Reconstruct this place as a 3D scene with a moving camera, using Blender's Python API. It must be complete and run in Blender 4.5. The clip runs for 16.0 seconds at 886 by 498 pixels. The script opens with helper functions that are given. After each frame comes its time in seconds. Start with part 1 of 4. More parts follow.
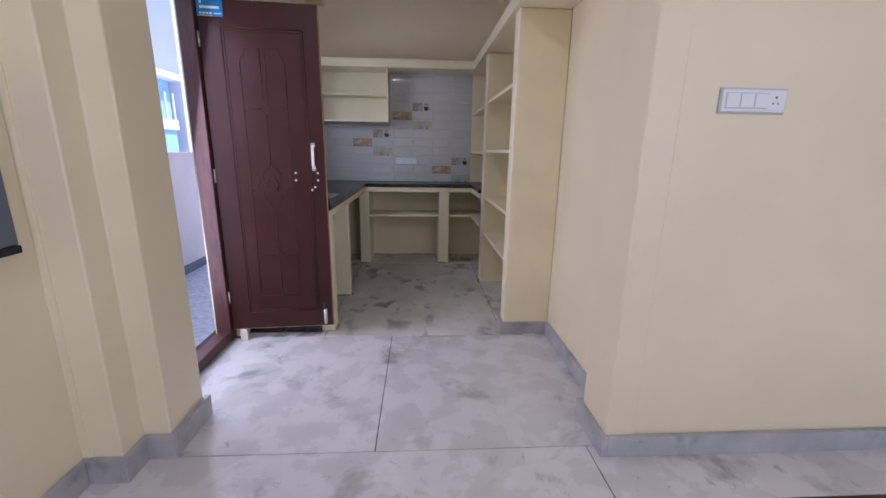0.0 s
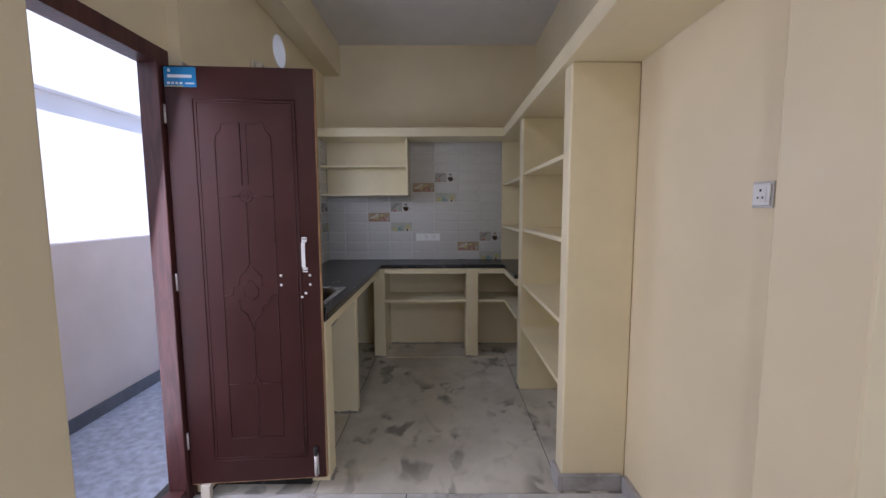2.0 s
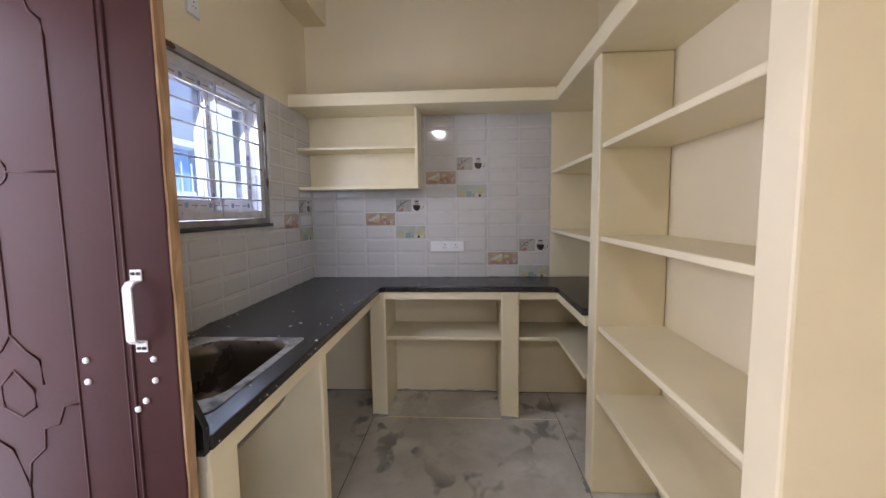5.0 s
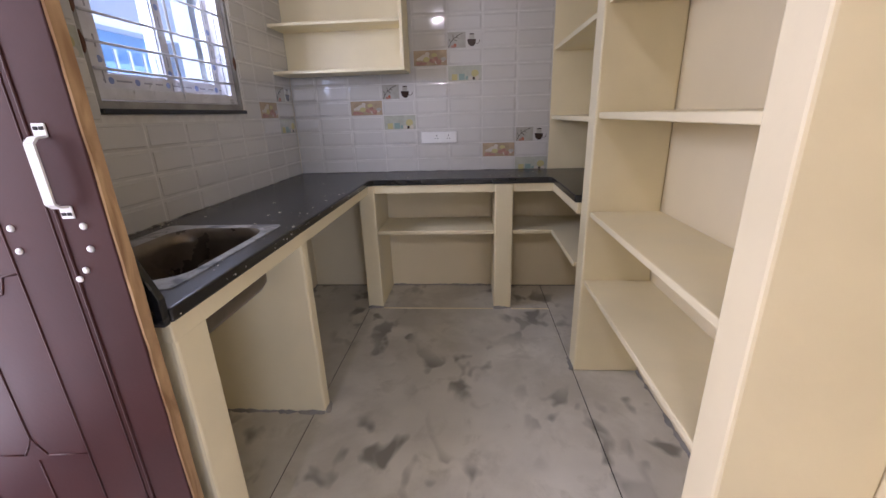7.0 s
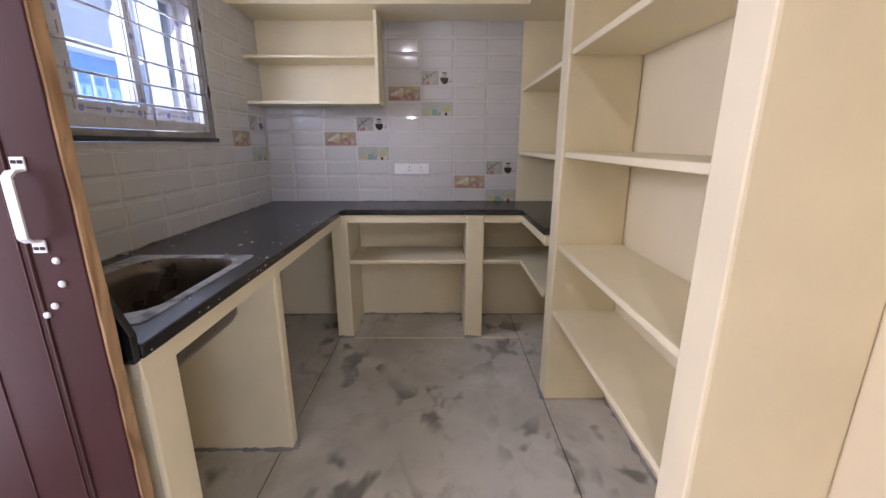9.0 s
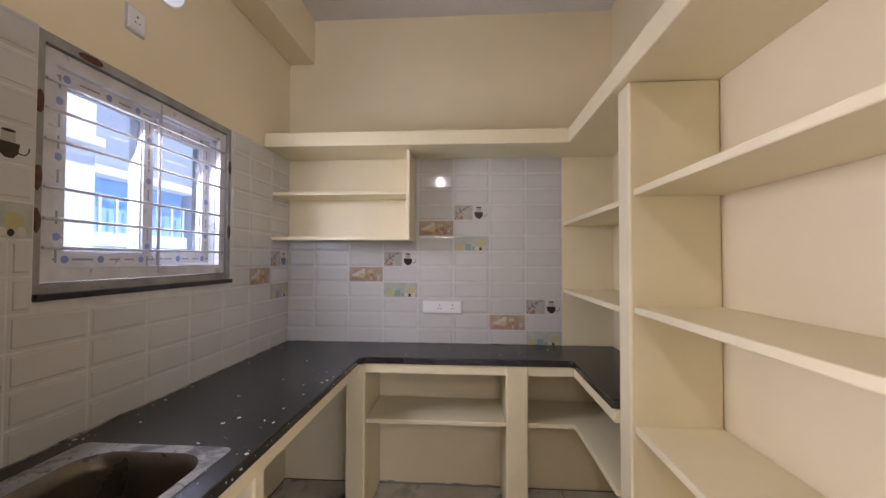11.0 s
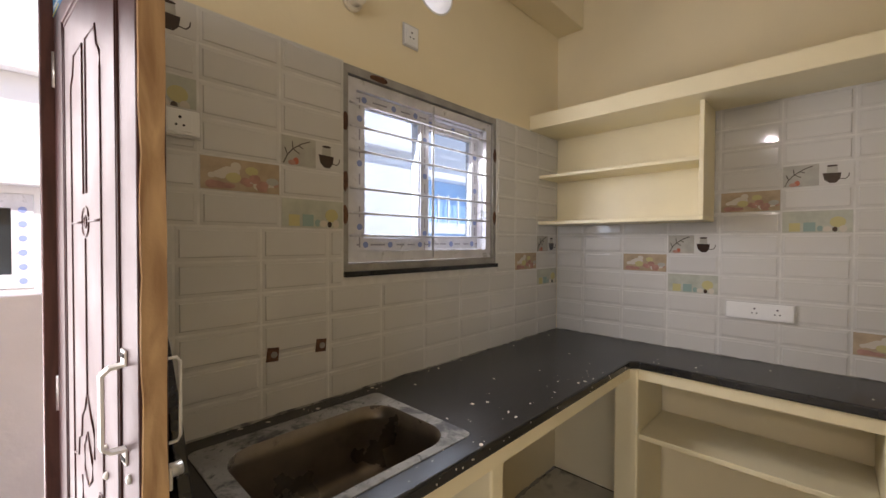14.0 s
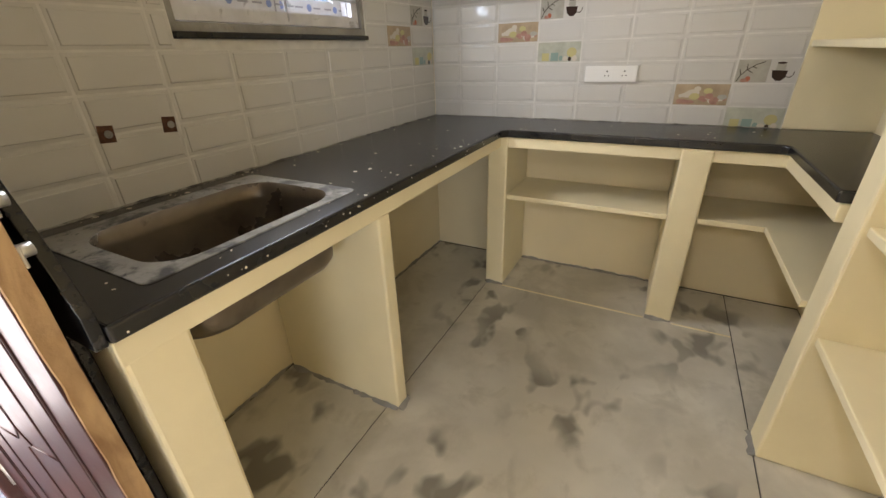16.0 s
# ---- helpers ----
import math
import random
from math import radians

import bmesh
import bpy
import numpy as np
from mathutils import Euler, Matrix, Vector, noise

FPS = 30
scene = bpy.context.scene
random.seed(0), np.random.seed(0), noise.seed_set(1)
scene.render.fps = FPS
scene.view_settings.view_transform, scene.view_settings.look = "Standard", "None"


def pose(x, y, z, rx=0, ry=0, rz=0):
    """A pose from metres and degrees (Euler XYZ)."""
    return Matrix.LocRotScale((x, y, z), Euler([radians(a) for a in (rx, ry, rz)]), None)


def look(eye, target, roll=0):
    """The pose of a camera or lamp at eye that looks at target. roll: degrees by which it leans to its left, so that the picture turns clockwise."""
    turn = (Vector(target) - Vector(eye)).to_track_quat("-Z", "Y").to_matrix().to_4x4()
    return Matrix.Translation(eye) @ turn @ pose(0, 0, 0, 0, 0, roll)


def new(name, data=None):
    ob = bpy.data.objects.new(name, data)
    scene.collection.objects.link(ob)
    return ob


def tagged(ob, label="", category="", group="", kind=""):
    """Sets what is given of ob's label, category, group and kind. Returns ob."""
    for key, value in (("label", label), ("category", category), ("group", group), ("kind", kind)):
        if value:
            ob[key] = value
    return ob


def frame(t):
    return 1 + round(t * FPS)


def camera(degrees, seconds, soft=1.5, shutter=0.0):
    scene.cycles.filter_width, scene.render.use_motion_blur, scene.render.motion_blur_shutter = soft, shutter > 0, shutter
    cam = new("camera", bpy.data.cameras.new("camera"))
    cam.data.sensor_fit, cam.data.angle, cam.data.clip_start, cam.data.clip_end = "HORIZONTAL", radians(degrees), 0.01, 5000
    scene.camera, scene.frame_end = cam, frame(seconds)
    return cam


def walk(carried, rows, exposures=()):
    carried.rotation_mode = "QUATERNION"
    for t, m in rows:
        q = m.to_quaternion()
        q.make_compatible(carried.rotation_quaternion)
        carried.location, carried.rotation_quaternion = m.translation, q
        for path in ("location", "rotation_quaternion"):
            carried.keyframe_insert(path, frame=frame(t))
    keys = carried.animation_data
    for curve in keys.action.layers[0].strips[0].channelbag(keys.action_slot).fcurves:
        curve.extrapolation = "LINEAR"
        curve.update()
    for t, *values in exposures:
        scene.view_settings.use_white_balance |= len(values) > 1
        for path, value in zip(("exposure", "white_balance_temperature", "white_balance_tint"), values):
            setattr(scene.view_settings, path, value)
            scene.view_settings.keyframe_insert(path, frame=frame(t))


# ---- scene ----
cam = camera(95.7, 16.0)
PATH = [
    (0, (0.007, 0.073, 1.22), (0.124, 2.013, 0.745), 0.9),
    (0.5, (-0.056, 0.134, 1.241), (0.055, 2.087, 0.824), 0.8),
    (1, (0.017, 0.315, 1.323), (0.05, 2.297, 1.059), 0.2),
    (1.5, (0.055, 0.49, 1.372), (0.028, 2.48, 1.17), -0.2),
    (2, (0.006, 0.757, 1.381), (0.005, 2.747, 1.182), -0.2),
    (2.5, (-0.04, 0.961, 1.374), (-0.059, 2.953, 1.196), -0.4),
    (3, (-0.035, 1.192, 1.383), (-0.084, 3.186, 1.233), -0.0),
    (3.5, (-0.042, 1.406, 1.372), (-0.08, 3.4, 1.218), -0.1),
    (5.8, (0.058, 1.963, 1.342), (-0.105, 3.936, 1.062), -1.3),
    (6, (0.075, 1.965, 1.331), (-0.088, 3.931, 1.001), -1.5),
    (6.5, (0.093, 1.962, 1.285), (-0.053, 3.898, 0.806), -1.6),
    (7, (0.085, 1.948, 1.248), (-0.068, 3.838, 0.611), -1.8),
    (7.5, (0.048, 1.948, 1.234), (-0.099, 3.801, 0.494), -1.9),
    (8, (0.052, 1.947, 1.223), (-0.053, 3.797, 0.468), -1.6),
    (8.5, (0.071, 1.931, 1.245), (0.023, 3.817, 0.581), -0.8),
    (9, (0.06, 1.921, 1.276), (0.067, 3.854, 0.764), 0.0),
    (9.2, (0.059, 1.923, 1.288), (0.079, 3.873, 0.845), 0.2),
    (11.3, (0.02, 2.34, 1.408), (-0.203, 4.326, 1.492), 0.3),
    (11.5, (0.019, 2.384, 1.41), (-0.292, 4.357, 1.51), 0.3),
    (12, (0.068, 2.475, 1.422), (-0.471, 4.394, 1.589), -0.0),
    (12.5, (0.093, 2.514, 1.447), (-0.683, 4.342, 1.68), -0.6),
    (13, (0.088, 2.52, 1.453), (-0.927, 4.226, 1.692), -1.0),
    (13.5, (0.078, 2.507, 1.439), (-1.153, 4.076, 1.594), -0.7),
    (14, (0.078, 2.5, 1.406), (-1.311, 3.939, 1.371), 0.2),
    (14.5, (0.077, 2.514, 1.355), (-1.366, 3.873, 1.091), 0.6),
    (15, (0.097, 2.525, 1.288), (-1.288, 3.859, 0.738), 0.2),
    (15.5, (0.137, 2.528, 1.236), (-1.069, 3.935, 0.484), -1.0),
    (16, (0.117, 2.482, 1.224), (-0.735, 4.062, 0.341), -2.0),
]
walk(cam, [(t, look(eye, target, roll)) for t, eye, target, roll in PATH],
     exposures=[(0.0, 0.43, 5250, 27), (1.0, 0.28, 5150, 25), (2.0, 0.27, 5500, 22), (3.0, 0.48, 6250, 15), (3.5, 0.72, 5600, 15), (6.0, 1.12, 5750, 28), (9.0, 1.16, 5700, 28),
                (12.5, 1.27, 6250, 26), (13.0, 1.27, 6200, 26), (14.0, 1.12, 6650, 20), (15.0, 1.36, 7050, 14), (15.5, 1.52, 7050, 13), (16.0, 1.68, 6650, 14)])

# ---- world and lights ----
world = bpy.data.worlds.new("sky")
scene.world = world
world.use_nodes = True
wn = world.node_tree.nodes
sky = wn.new("ShaderNodeTexSky")
sky.sky_type, sky.sun_disc = "NISHITA", False
sky.sun_elevation, sky.sun_rotation = radians(59), radians(90)
world.node_tree.links.new(sky.outputs[0], wn["Background"].inputs[0])
wn["Background"].inputs[1].default_value = 0.15

sun = bpy.data.lights.new("sun", "SUN")
sun.energy, sun.angle, sun.color = 4.0, radians(0.6), (1.0, 0.95, 0.88)
sun_ob = new("sun", sun)
sun_ob.matrix_world = look((6, 1.0, 10.65), (-0.4, 1.0, 0))


def area(name, eye, target, sx, sy, watts, color):
    d = bpy.data.lights.new(name, "AREA")
    d.shape, d.size, d.size_y, d.energy, d.color = "RECTANGLE", sx, sy, watts, color
    o = new(name, d)
    o.matrix_world = look(eye, target)
    return o


# a fill lamp in an unseen, added hall window; the sky's light in the openings of the side door and the kitchen window
area("unseen_hall_fill", (2.4, -2.98, 1.6), (2.1, 0, 1.40), 1.9, 1.5, 29, (0.90, 0.95, 1.0))
area("door_sky_light", (-1.318, 2.19, 1.04), (0.5, 2.25, 0.65), 0.62, 1.75, 9.5, (1.0, 0.94, 0.93))
area("window_sky_light", (-1.262, 3.71, 1.68), (0.5, 3.71, 0.9), 0.68, 0.44, 7.5, (0.96, 0.98, 1.0))


# ---- materials ----
def material(name, color, rough=0.6, metal=0.0, var=0.08, scale=6.0, bump=0.0, bscale=60.0, stain=None, stain_scale=2.0, stain_lo=0.55, stain_hi=0.7, rvar=0.0, spec=0.5, random_var=0.0, coat=0.0):
    m = bpy.data.materials.new(name)
    m.use_nodes = True
    n, l = m.node_tree.nodes, m.node_tree.links
    b = n["Principled BSDF"]
    b.inputs["Roughness"].default_value, b.inputs["Metallic"].default_value = rough, metal
    b.inputs["Specular IOR Level"].default_value = spec
    b.inputs["Coat Weight"].default_value = coat
    co = n.new("ShaderNodeTexCoord")
    geo = n.new("ShaderNodeNewGeometry")
    base = (*color, 1)
    no = n.new("ShaderNodeTexNoise")
    no.inputs["Scale"].default_value, no.inputs["Detail"].default_value = scale, 6
    l.new(geo.outputs["Position"], no.inputs["Vector"])
    ra = n.new("ShaderNodeValToRGB")
    ra.color_ramp.elements[0].position, ra.color_ramp.elements[1].position = 0.3, 0.7
    ra.color_ramp.elements[0].color = (*[c * (1 - var) for c in color], 1)
    ra.color_ramp.elements[1].color = (*[min(1, c * (1 + var)) for c in color], 1)
    l.new(no.outputs["Fac"], ra.inputs[0])
    out = ra.outputs[0]
    if stain:
        for k, (sc, lo, hi) in enumerate(((stain_scale, stain_lo, stain_hi), (stain_scale * 4.3, stain_lo + 0.07, stain_hi + 0.07))):
            s = n.new("ShaderNodeTexNoise")
            s.inputs["Scale"].default_value, s.inputs["Detail"].default_value, s.inputs["Roughness"].default_value = sc, 8, 0.62
            s.inputs["Distortion"].default_value = 0.4
            l.new(geo.outputs["Position"], s.inputs["Vector"])
            mr = n.new("ShaderNodeMapRange")
            mr.inputs[1].default_value, mr.inputs[2].default_value = lo, hi
            l.new(s.outputs["Fac"], mr.inputs[0])
            mx = n.new("ShaderNodeMix")
            mx.data_type = "RGBA"
            l.new(mr.outputs[0], mx.inputs[0])
            l.new(out, mx.inputs[6])
            mx.inputs[7].default_value = (*stain, 1)
            out = mx.outputs[2]
    if random_var:
        oi = n.new("ShaderNodeObjectInfo")
        mr = n.new("ShaderNodeMapRange")
        mr.inputs[3].default_value, mr.inputs[4].default_value = 1 - random_var, 1 + random_var
        l.new(oi.outputs["Random"], mr.inputs[0])
        hs = n.new("ShaderNodeHueSaturation")
        l.new(mr.outputs[0], hs.inputs["Value"])
        l.new(out, hs.inputs["Color"])
        out = hs.outputs[0]
    l.new(out, b.inputs["Base Color"])
    if rvar:
        mr = n.new("ShaderNodeMapRange")
        mr.inputs[1].default_value, mr.inputs[2].default_value = 0.35, 0.65
        mr.inputs[3].default_value, mr.inputs[4].default_value = max(0.02, rough - rvar), min(1, rough + rvar)
        l.new(no.outputs["Fac"], mr.inputs[0])
        l.new(mr.outputs[0], b.inputs["Roughness"])
    if bump:
        bn = n.new("ShaderNodeTexNoise")
        bn.inputs["Scale"].default_value, bn.inputs["Detail"].default_value = bscale, 4
        l.new(geo.outputs["Position"], bn.inputs["Vector"])
        bu = n.new("ShaderNodeBump")
        bu.inputs["Strength"].default_value, bu.inputs["Distance"].default_value = bump, 0.01
        l.new(bn.outputs["Fac"], bu.inputs["Height"])
        l.new(bu.outputs[0], b.inputs["Normal"])
    return m


def kitchen_stone_material():
    """Unpolished pale stone with damp-looking smudges and footmarks in patches."""
    m = material("stained_kitchen_stone", (0.62, 0.59, 0.515), 0.42, var=0.12, scale=3.0, bump=0.05, bscale=40, rvar=0.1, stain=(0.50, 0.47, 0.40), stain_scale=1.6, stain_lo=0.48, stain_hi=0.62)
    n, l = m.node_tree.nodes, m.node_tree.links
    b = n["Principled BSDF"]
    out = b.inputs["Base Color"].links[0].from_socket
    geo = n.new("ShaderNodeNewGeometry")
    mp = n.new("ShaderNodeMapping")
    mp.inputs["Scale"].default_value = (1.15, 0.75, 1.0)
    l.new(geo.outputs["Position"], mp.inputs[0])
    masks = []
    for sc, lo, hi, warp in ((6.5, 0.53, 0.62, 0.3), (1.7, 0.44, 0.56, 0.2)):
        no = n.new("ShaderNodeTexNoise")
        no.inputs["Scale"].default_value, no.inputs["Detail"].default_value, no.inputs["Distortion"].default_value = sc, 2.0, warp
        l.new(mp.outputs[0], no.inputs["Vector"])
        mr = n.new("ShaderNodeMapRange")
        mr.inputs[1].default_value, mr.inputs[2].default_value = lo, hi
        l.new(no.outputs["Fac"], mr.inputs[0])
        masks.append(mr.outputs[0])
    k = masks[0]
    for other in masks[1:]:
        mu = n.new("ShaderNodeMath")
        mu.operation = "MULTIPLY"
        l.new(k, mu.inputs[0])
        l.new(other, mu.inputs[1])
        k = mu.outputs[0]
    mx = n.new("ShaderNodeMix")
    mx.data_type = "RGBA"
    l.new(k, mx.inputs[0])
    l.new(out, mx.inputs[6])
    mx.inputs[7].default_value = (0.25, 0.235, 0.20, 1)
    l.new(mx.outputs[2], b.inputs["Base Color"])
    return m


def wood_material(name, light, dark, rough, scale=(40, 40, 3)):
    m = material(name, light, rough, bump=0.15, bscale=50)
    n, l = m.node_tree.nodes, m.node_tree.links
    geo = n.new("ShaderNodeNewGeometry")
    mp = n.new("ShaderNodeMapping")
    mp.inputs["Scale"].default_value = scale
    l.new(geo.outputs["Position"], mp.inputs[0])
    no = n.new("ShaderNodeTexNoise")
    no.inputs["Scale"].default_value, no.inputs["Detail"].default_value, no.inputs["Distortion"].default_value = 1.0, 5, 1.2
    l.new(mp.outputs[0], no.inputs["Vector"])
    ra = n.new("ShaderNodeValToRGB")
    ra.color_ramp.elements[0].position, ra.color_ramp.elements[1].position = 0.33, 0.66
    ra.color_ramp.elements[0].color, ra.color_ramp.elements[1].color = (*dark, 1), (*light, 1)
    l.new(no.outputs["Fac"], ra.inputs[0])
    l.new(ra.outputs[0], n["Principled BSDF"].inputs["Base Color"])
    return m


CREAM = material("cream_wall_paint", (0.80, 0.70, 0.48), 0.45, var=0.04, scale=2.5, bump=0.06, bscale=35, rvar=0.08)
SHELFCREAM = material("cream_shelf_paint", (0.82, 0.73, 0.49), 0.4, var=0.05, scale=4, bump=0.12, bscale=22, rvar=0.1)
CEIL = material("ceiling_white_paint", (0.72, 0.70, 0.68), 0.8, var=0.03, bump=0.05, bscale=40)
SLAB = material("polished_pale_stone", (0.60, 0.585, 0.565), 0.28, var=0.10, scale=5, stain=(0.30, 0.29, 0.28), stain_scale=3.0, stain_lo=0.55, stain_hi=0.66, bump=0.03, bscale=30, rvar=0.1, random_var=0.03)
KSLAB = kitchen_stone_material()
CEMENT = material("rough_grey_cement", (0.30, 0.29, 0.27), 0.9, var=0.25, scale=9, bump=0.5, bscale=60)
SKIRTOUT = material("dark_grey_outdoor_skirting", (0.13, 0.14, 0.17), 0.35, var=0.2, scale=10)
JOINT = material("dark_joint_dirt", (0.07, 0.066, 0.06), 0.9, var=0.3, scale=20)
SKIRT = material("grey_stone_skirting", (0.42, 0.41, 0.41), 0.4, var=0.16, scale=8, stain=(0.25, 0.24, 0.24), stain_scale=5, bump=0.05)
GRANITE = material("dusty_black_granite", (0.012, 0.012, 0.013), 0.27, var=0.1, scale=14, stain=(0.045, 0.043, 0.040), stain_scale=1.6, stain_lo=0.46, stain_hi=1.0)
EDGEGRANITE = material("black_granite_edge", (0.012, 0.012, 0.013), 0.22, var=0.4, scale=60, stain=(0.09, 0.088, 0.085), stain_scale=9, stain_lo=0.60, stain_hi=0.72, bump=0.05, bscale=60)
TILE = material("glossy_white_tile", (0.575, 0.565, 0.54), 0.06, var=0.03, scale=3, random_var=0.03, spec=0.5, bump=0.006, bscale=10)
GROUT = material("pale_grout", (0.60, 0.59, 0.56), 0.8, var=0.1, scale=20)
STEEL = material("dirty_steel", (0.19, 0.158, 0.12), 0.36, metal=0.7, var=0.25, scale=9, stain=(0.12, 0.10, 0.075), stain_scale=5, bump=0.04, bscale=40, rvar=0.12)
RIM = material("cement_smeared_rim", (0.27, 0.26, 0.23), 0.6, var=0.2, scale=14, stain=(0.05, 0.048, 0.046), stain_scale=9, stain_lo=0.50, stain_hi=0.60, bump=0.2, bscale=70)
MAROON = material("dark_maroon_gloss", (0.042, 0.013, 0.011), 0.42, var=0.15, scale=5, bump=0.02, bscale=120, rvar=0.05, spec=0.22)
FRAMEWOOD = wood_material("reddish_frame_varnish", (0.10, 0.034, 0.03), (0.05, 0.016, 0.015), 0.42, (30, 30, 4))
RAWWOOD = wood_material("raw_timber", (0.50, 0.33, 0.17), (0.27, 0.15, 0.07), 0.8, (26, 26, 5))
UPVC = material("white_upvc", (0.60, 0.60, 0.63), 0.35, var=0.12, scale=14, stain=(0.36, 0.36, 0.37), stain_scale=14, stain_lo=0.60, stain_hi=0.68)
BLUEMARK = material("blue_film_mark", (0.22, 0.28, 0.52), 0.5)
GREYMARK = material("dark_film_mark", (0.30, 0.30, 0.33), 0.6)
BARMETAL = material("painted_grille_bar", (0.55, 0.55, 0.57), 0.4, metal=0.2, var=0.15, scale=30)
WHITEPL = material("white_plastic", (0.80, 0.80, 0.79), 0.3, var=0.02)
IVORY = material("ivory_plastic", (0.70, 0.64, 0.52), 0.4, var=0.03)
PLGREY = material("plate_surround_grey", (0.55, 0.54, 0.53), 0.35, var=0.02)
DARK = material("dark_hole", (0.02, 0.02, 0.02), 0.8)
CHROME = material("satin_metal", (0.72, 0.71, 0.70), 0.3, metal=0.7, var=0.08, scale=30)
RUST = material("rust_patch", (0.10, 0.045, 0.025), 0.9, var=0.4, scale=60)
STICKER = material("blue_sticker", (0.02, 0.22, 0.50), 0.35, var=0.05)
STICKW = material("sticker_white_print", (0.75, 0.8, 0.85), 0.4)
STICKY = material("sticker_yellow_print", (0.75, 0.62, 0.08), 0.4)
PARAPET = material("parapet_cream_paint", (0.76, 0.68, 0.66), 0.8, var=0.06, scale=3, bump=0.15, bscale=40)
OUTWALL = material("neighbour_white_paint", (0.80, 0.79, 0.78), 0.8, var=0.04, scale=2, bump=0.1, bscale=30)
OUTBLUE = material("far_blue_paint", (0.34, 0.54, 0.76), 0.8, var=0.12, scale=1)
OUTRED = material("far_red_brick", (0.45, 0.16, 0.12), 0.85, var=0.2, scale=6)
OUTFLOOR = material("outdoor_grey_granite", (0.64, 0.67, 0.74), 0.3, var=0.25, scale=20, bump=0.04, stain=(0.48, 0.50, 0.55), stain_scale=6)
DARKGLASS = material("dark_window_glass", (0.02, 0.025, 0.03), 0.05)
PANEL = material("grey_panel_box", (0.12, 0.14, 0.18), 0.35, var=0.1)
BLOCK = material("pale_wedge", (0.62, 0.56, 0.46), 0.7, var=0.1)


def glass_material():
    m = bpy.data.materials.new("clear_glass")
    m.use_nodes = True
    n, l = m.node_tree.nodes, m.node_tree.links
    n.remove(n["Principled BSDF"])
    tr, gl, mix = n.new("ShaderNodeBsdfTransparent"), n.new("ShaderNodeBsdfGlossy"), n.new("ShaderNodeMixShader")
    mix.inputs[0].default_value = 0.05
    tr.inputs[0].default_value = (0.66, 0.72, 0.78, 1)
    gl.inputs["Roughness"].default_value = 0.02
    l.new(tr.outputs[0], mix.inputs[1])
    l.new(gl.outputs[0], mix.inputs[2])
    l.new(mix.outputs[0], n["Material Output"].inputs[0])
    return m


GLASS = glass_material()
GLOW = bpy.data.materials.new("lamp_diffuser")
GLOW.use_nodes = True
GLOW.node_tree.nodes["Principled BSDF"].inputs["Emission Color"].default_value = (1.0, 0.96, 0.9, 1)
GLOW.node_tree.nodes["Principled BSDF"].inputs["Emission Strength"].default_value = 600.0


# ---- mesh builders ----
def finish(name, bm, mats, parent=None, smooth=False):
    me = bpy.data.meshes.new(name)
    bmesh.ops.recalc_face_normals(bm, faces=bm.faces)
    bm.to_mesh(me)
    bm.free()
    for m in (mats if isinstance(mats, (list, tuple)) else [mats]):
        me.materials.append(m)
    if smooth:
        for p in me.polygons:
            p.use_smooth = True
    ob = new(name, me)
    if parent:
        under(ob, parent)
    return ob


def under(ob, parent):
    ob.parent = parent
    ob.matrix_parent_inverse = parent.matrix_basis.inverted()
    return ob


def hub(name, x, y, z, label, category, group="", kind=""):
    o = new(name)
    o.empty_display_size = 0.1
    o.matrix_basis = pose(x, y, z)
    return tagged(o, label, category, group, kind)


def add_box(bm, x0, x1, y0, y1, z0, z1, bevel=0.0, mat=0, m=None, segs=2):
    r = bmesh.ops.create_cube(bm, size=1.0)
    vs = r["verts"]
    for v in vs:
        v.co = Vector(((x0 + x1) / 2 + v.co.x * (x1 - x0), (y0 + y1) / 2 + v.co.y * (y1 - y0), (z0 + z1) / 2 + v.co.z * (z1 - z0)))
    fs = list({f for v in vs for f in v.link_faces})
    for f in fs:
        f.material_index = mat
    if bevel:
        es = list({e for v in vs for e in v.link_edges})
        r = bmesh.ops.bevel(bm, geom=es, offset=bevel, segments=segs, profile=0.5, affect="EDGES")
        for f in r["faces"]:
            f.material_index = mat
        vs = list({v for f in r["faces"] for v in f.verts})
    if m is not None:
        for v in vs:
            v.co = m @ v.co
    return vs


def box(name, x0, x1, y0, y1, z0, z1, mat, bevel=0.0, parent=None, segs=2):
    bm = bmesh.new()
    add_box(bm, x0, x1, y0, y1, z0, z1, bevel, segs=segs)
    return finish(name, bm, mat, parent)


def add_tube(bm, pts, r, n=8, mat=0, flat=1.0):
    """A swept round bar along pts."""
    pts = [Vector(p) for p in pts]
    rings = []
    for i, p in enumerate(pts):
        d = (pts[min(i + 1, len(pts) - 1)] - pts[max(i - 1, 0)]).normalized()
        a = d.orthogonal().normalized() if abs(d.z) > 0.95 else d.cross(Vector((0, 0, 1))).normalized()
        if abs(d.z) > 0.95:
            a = Vector((1, 0, 0)).cross(d).normalized()
        b = d.cross(a).normalized()
        rings.append([bm.verts.new(p + r * (math.cos(k * math.tau / n) * a + flat * math.sin(k * math.tau / n) * b)) for k in range(n)])
    for q, w in zip(rings, rings[1:]):
        for k in range(n):
            f = bm.faces.new((q[k], q[(k + 1) % n], w[(k + 1) % n], w[k]))
            f.material_index, f.smooth = mat, True
    for q in (rings[0], rings[-1]):
        bm.faces.new(q).material_index = mat


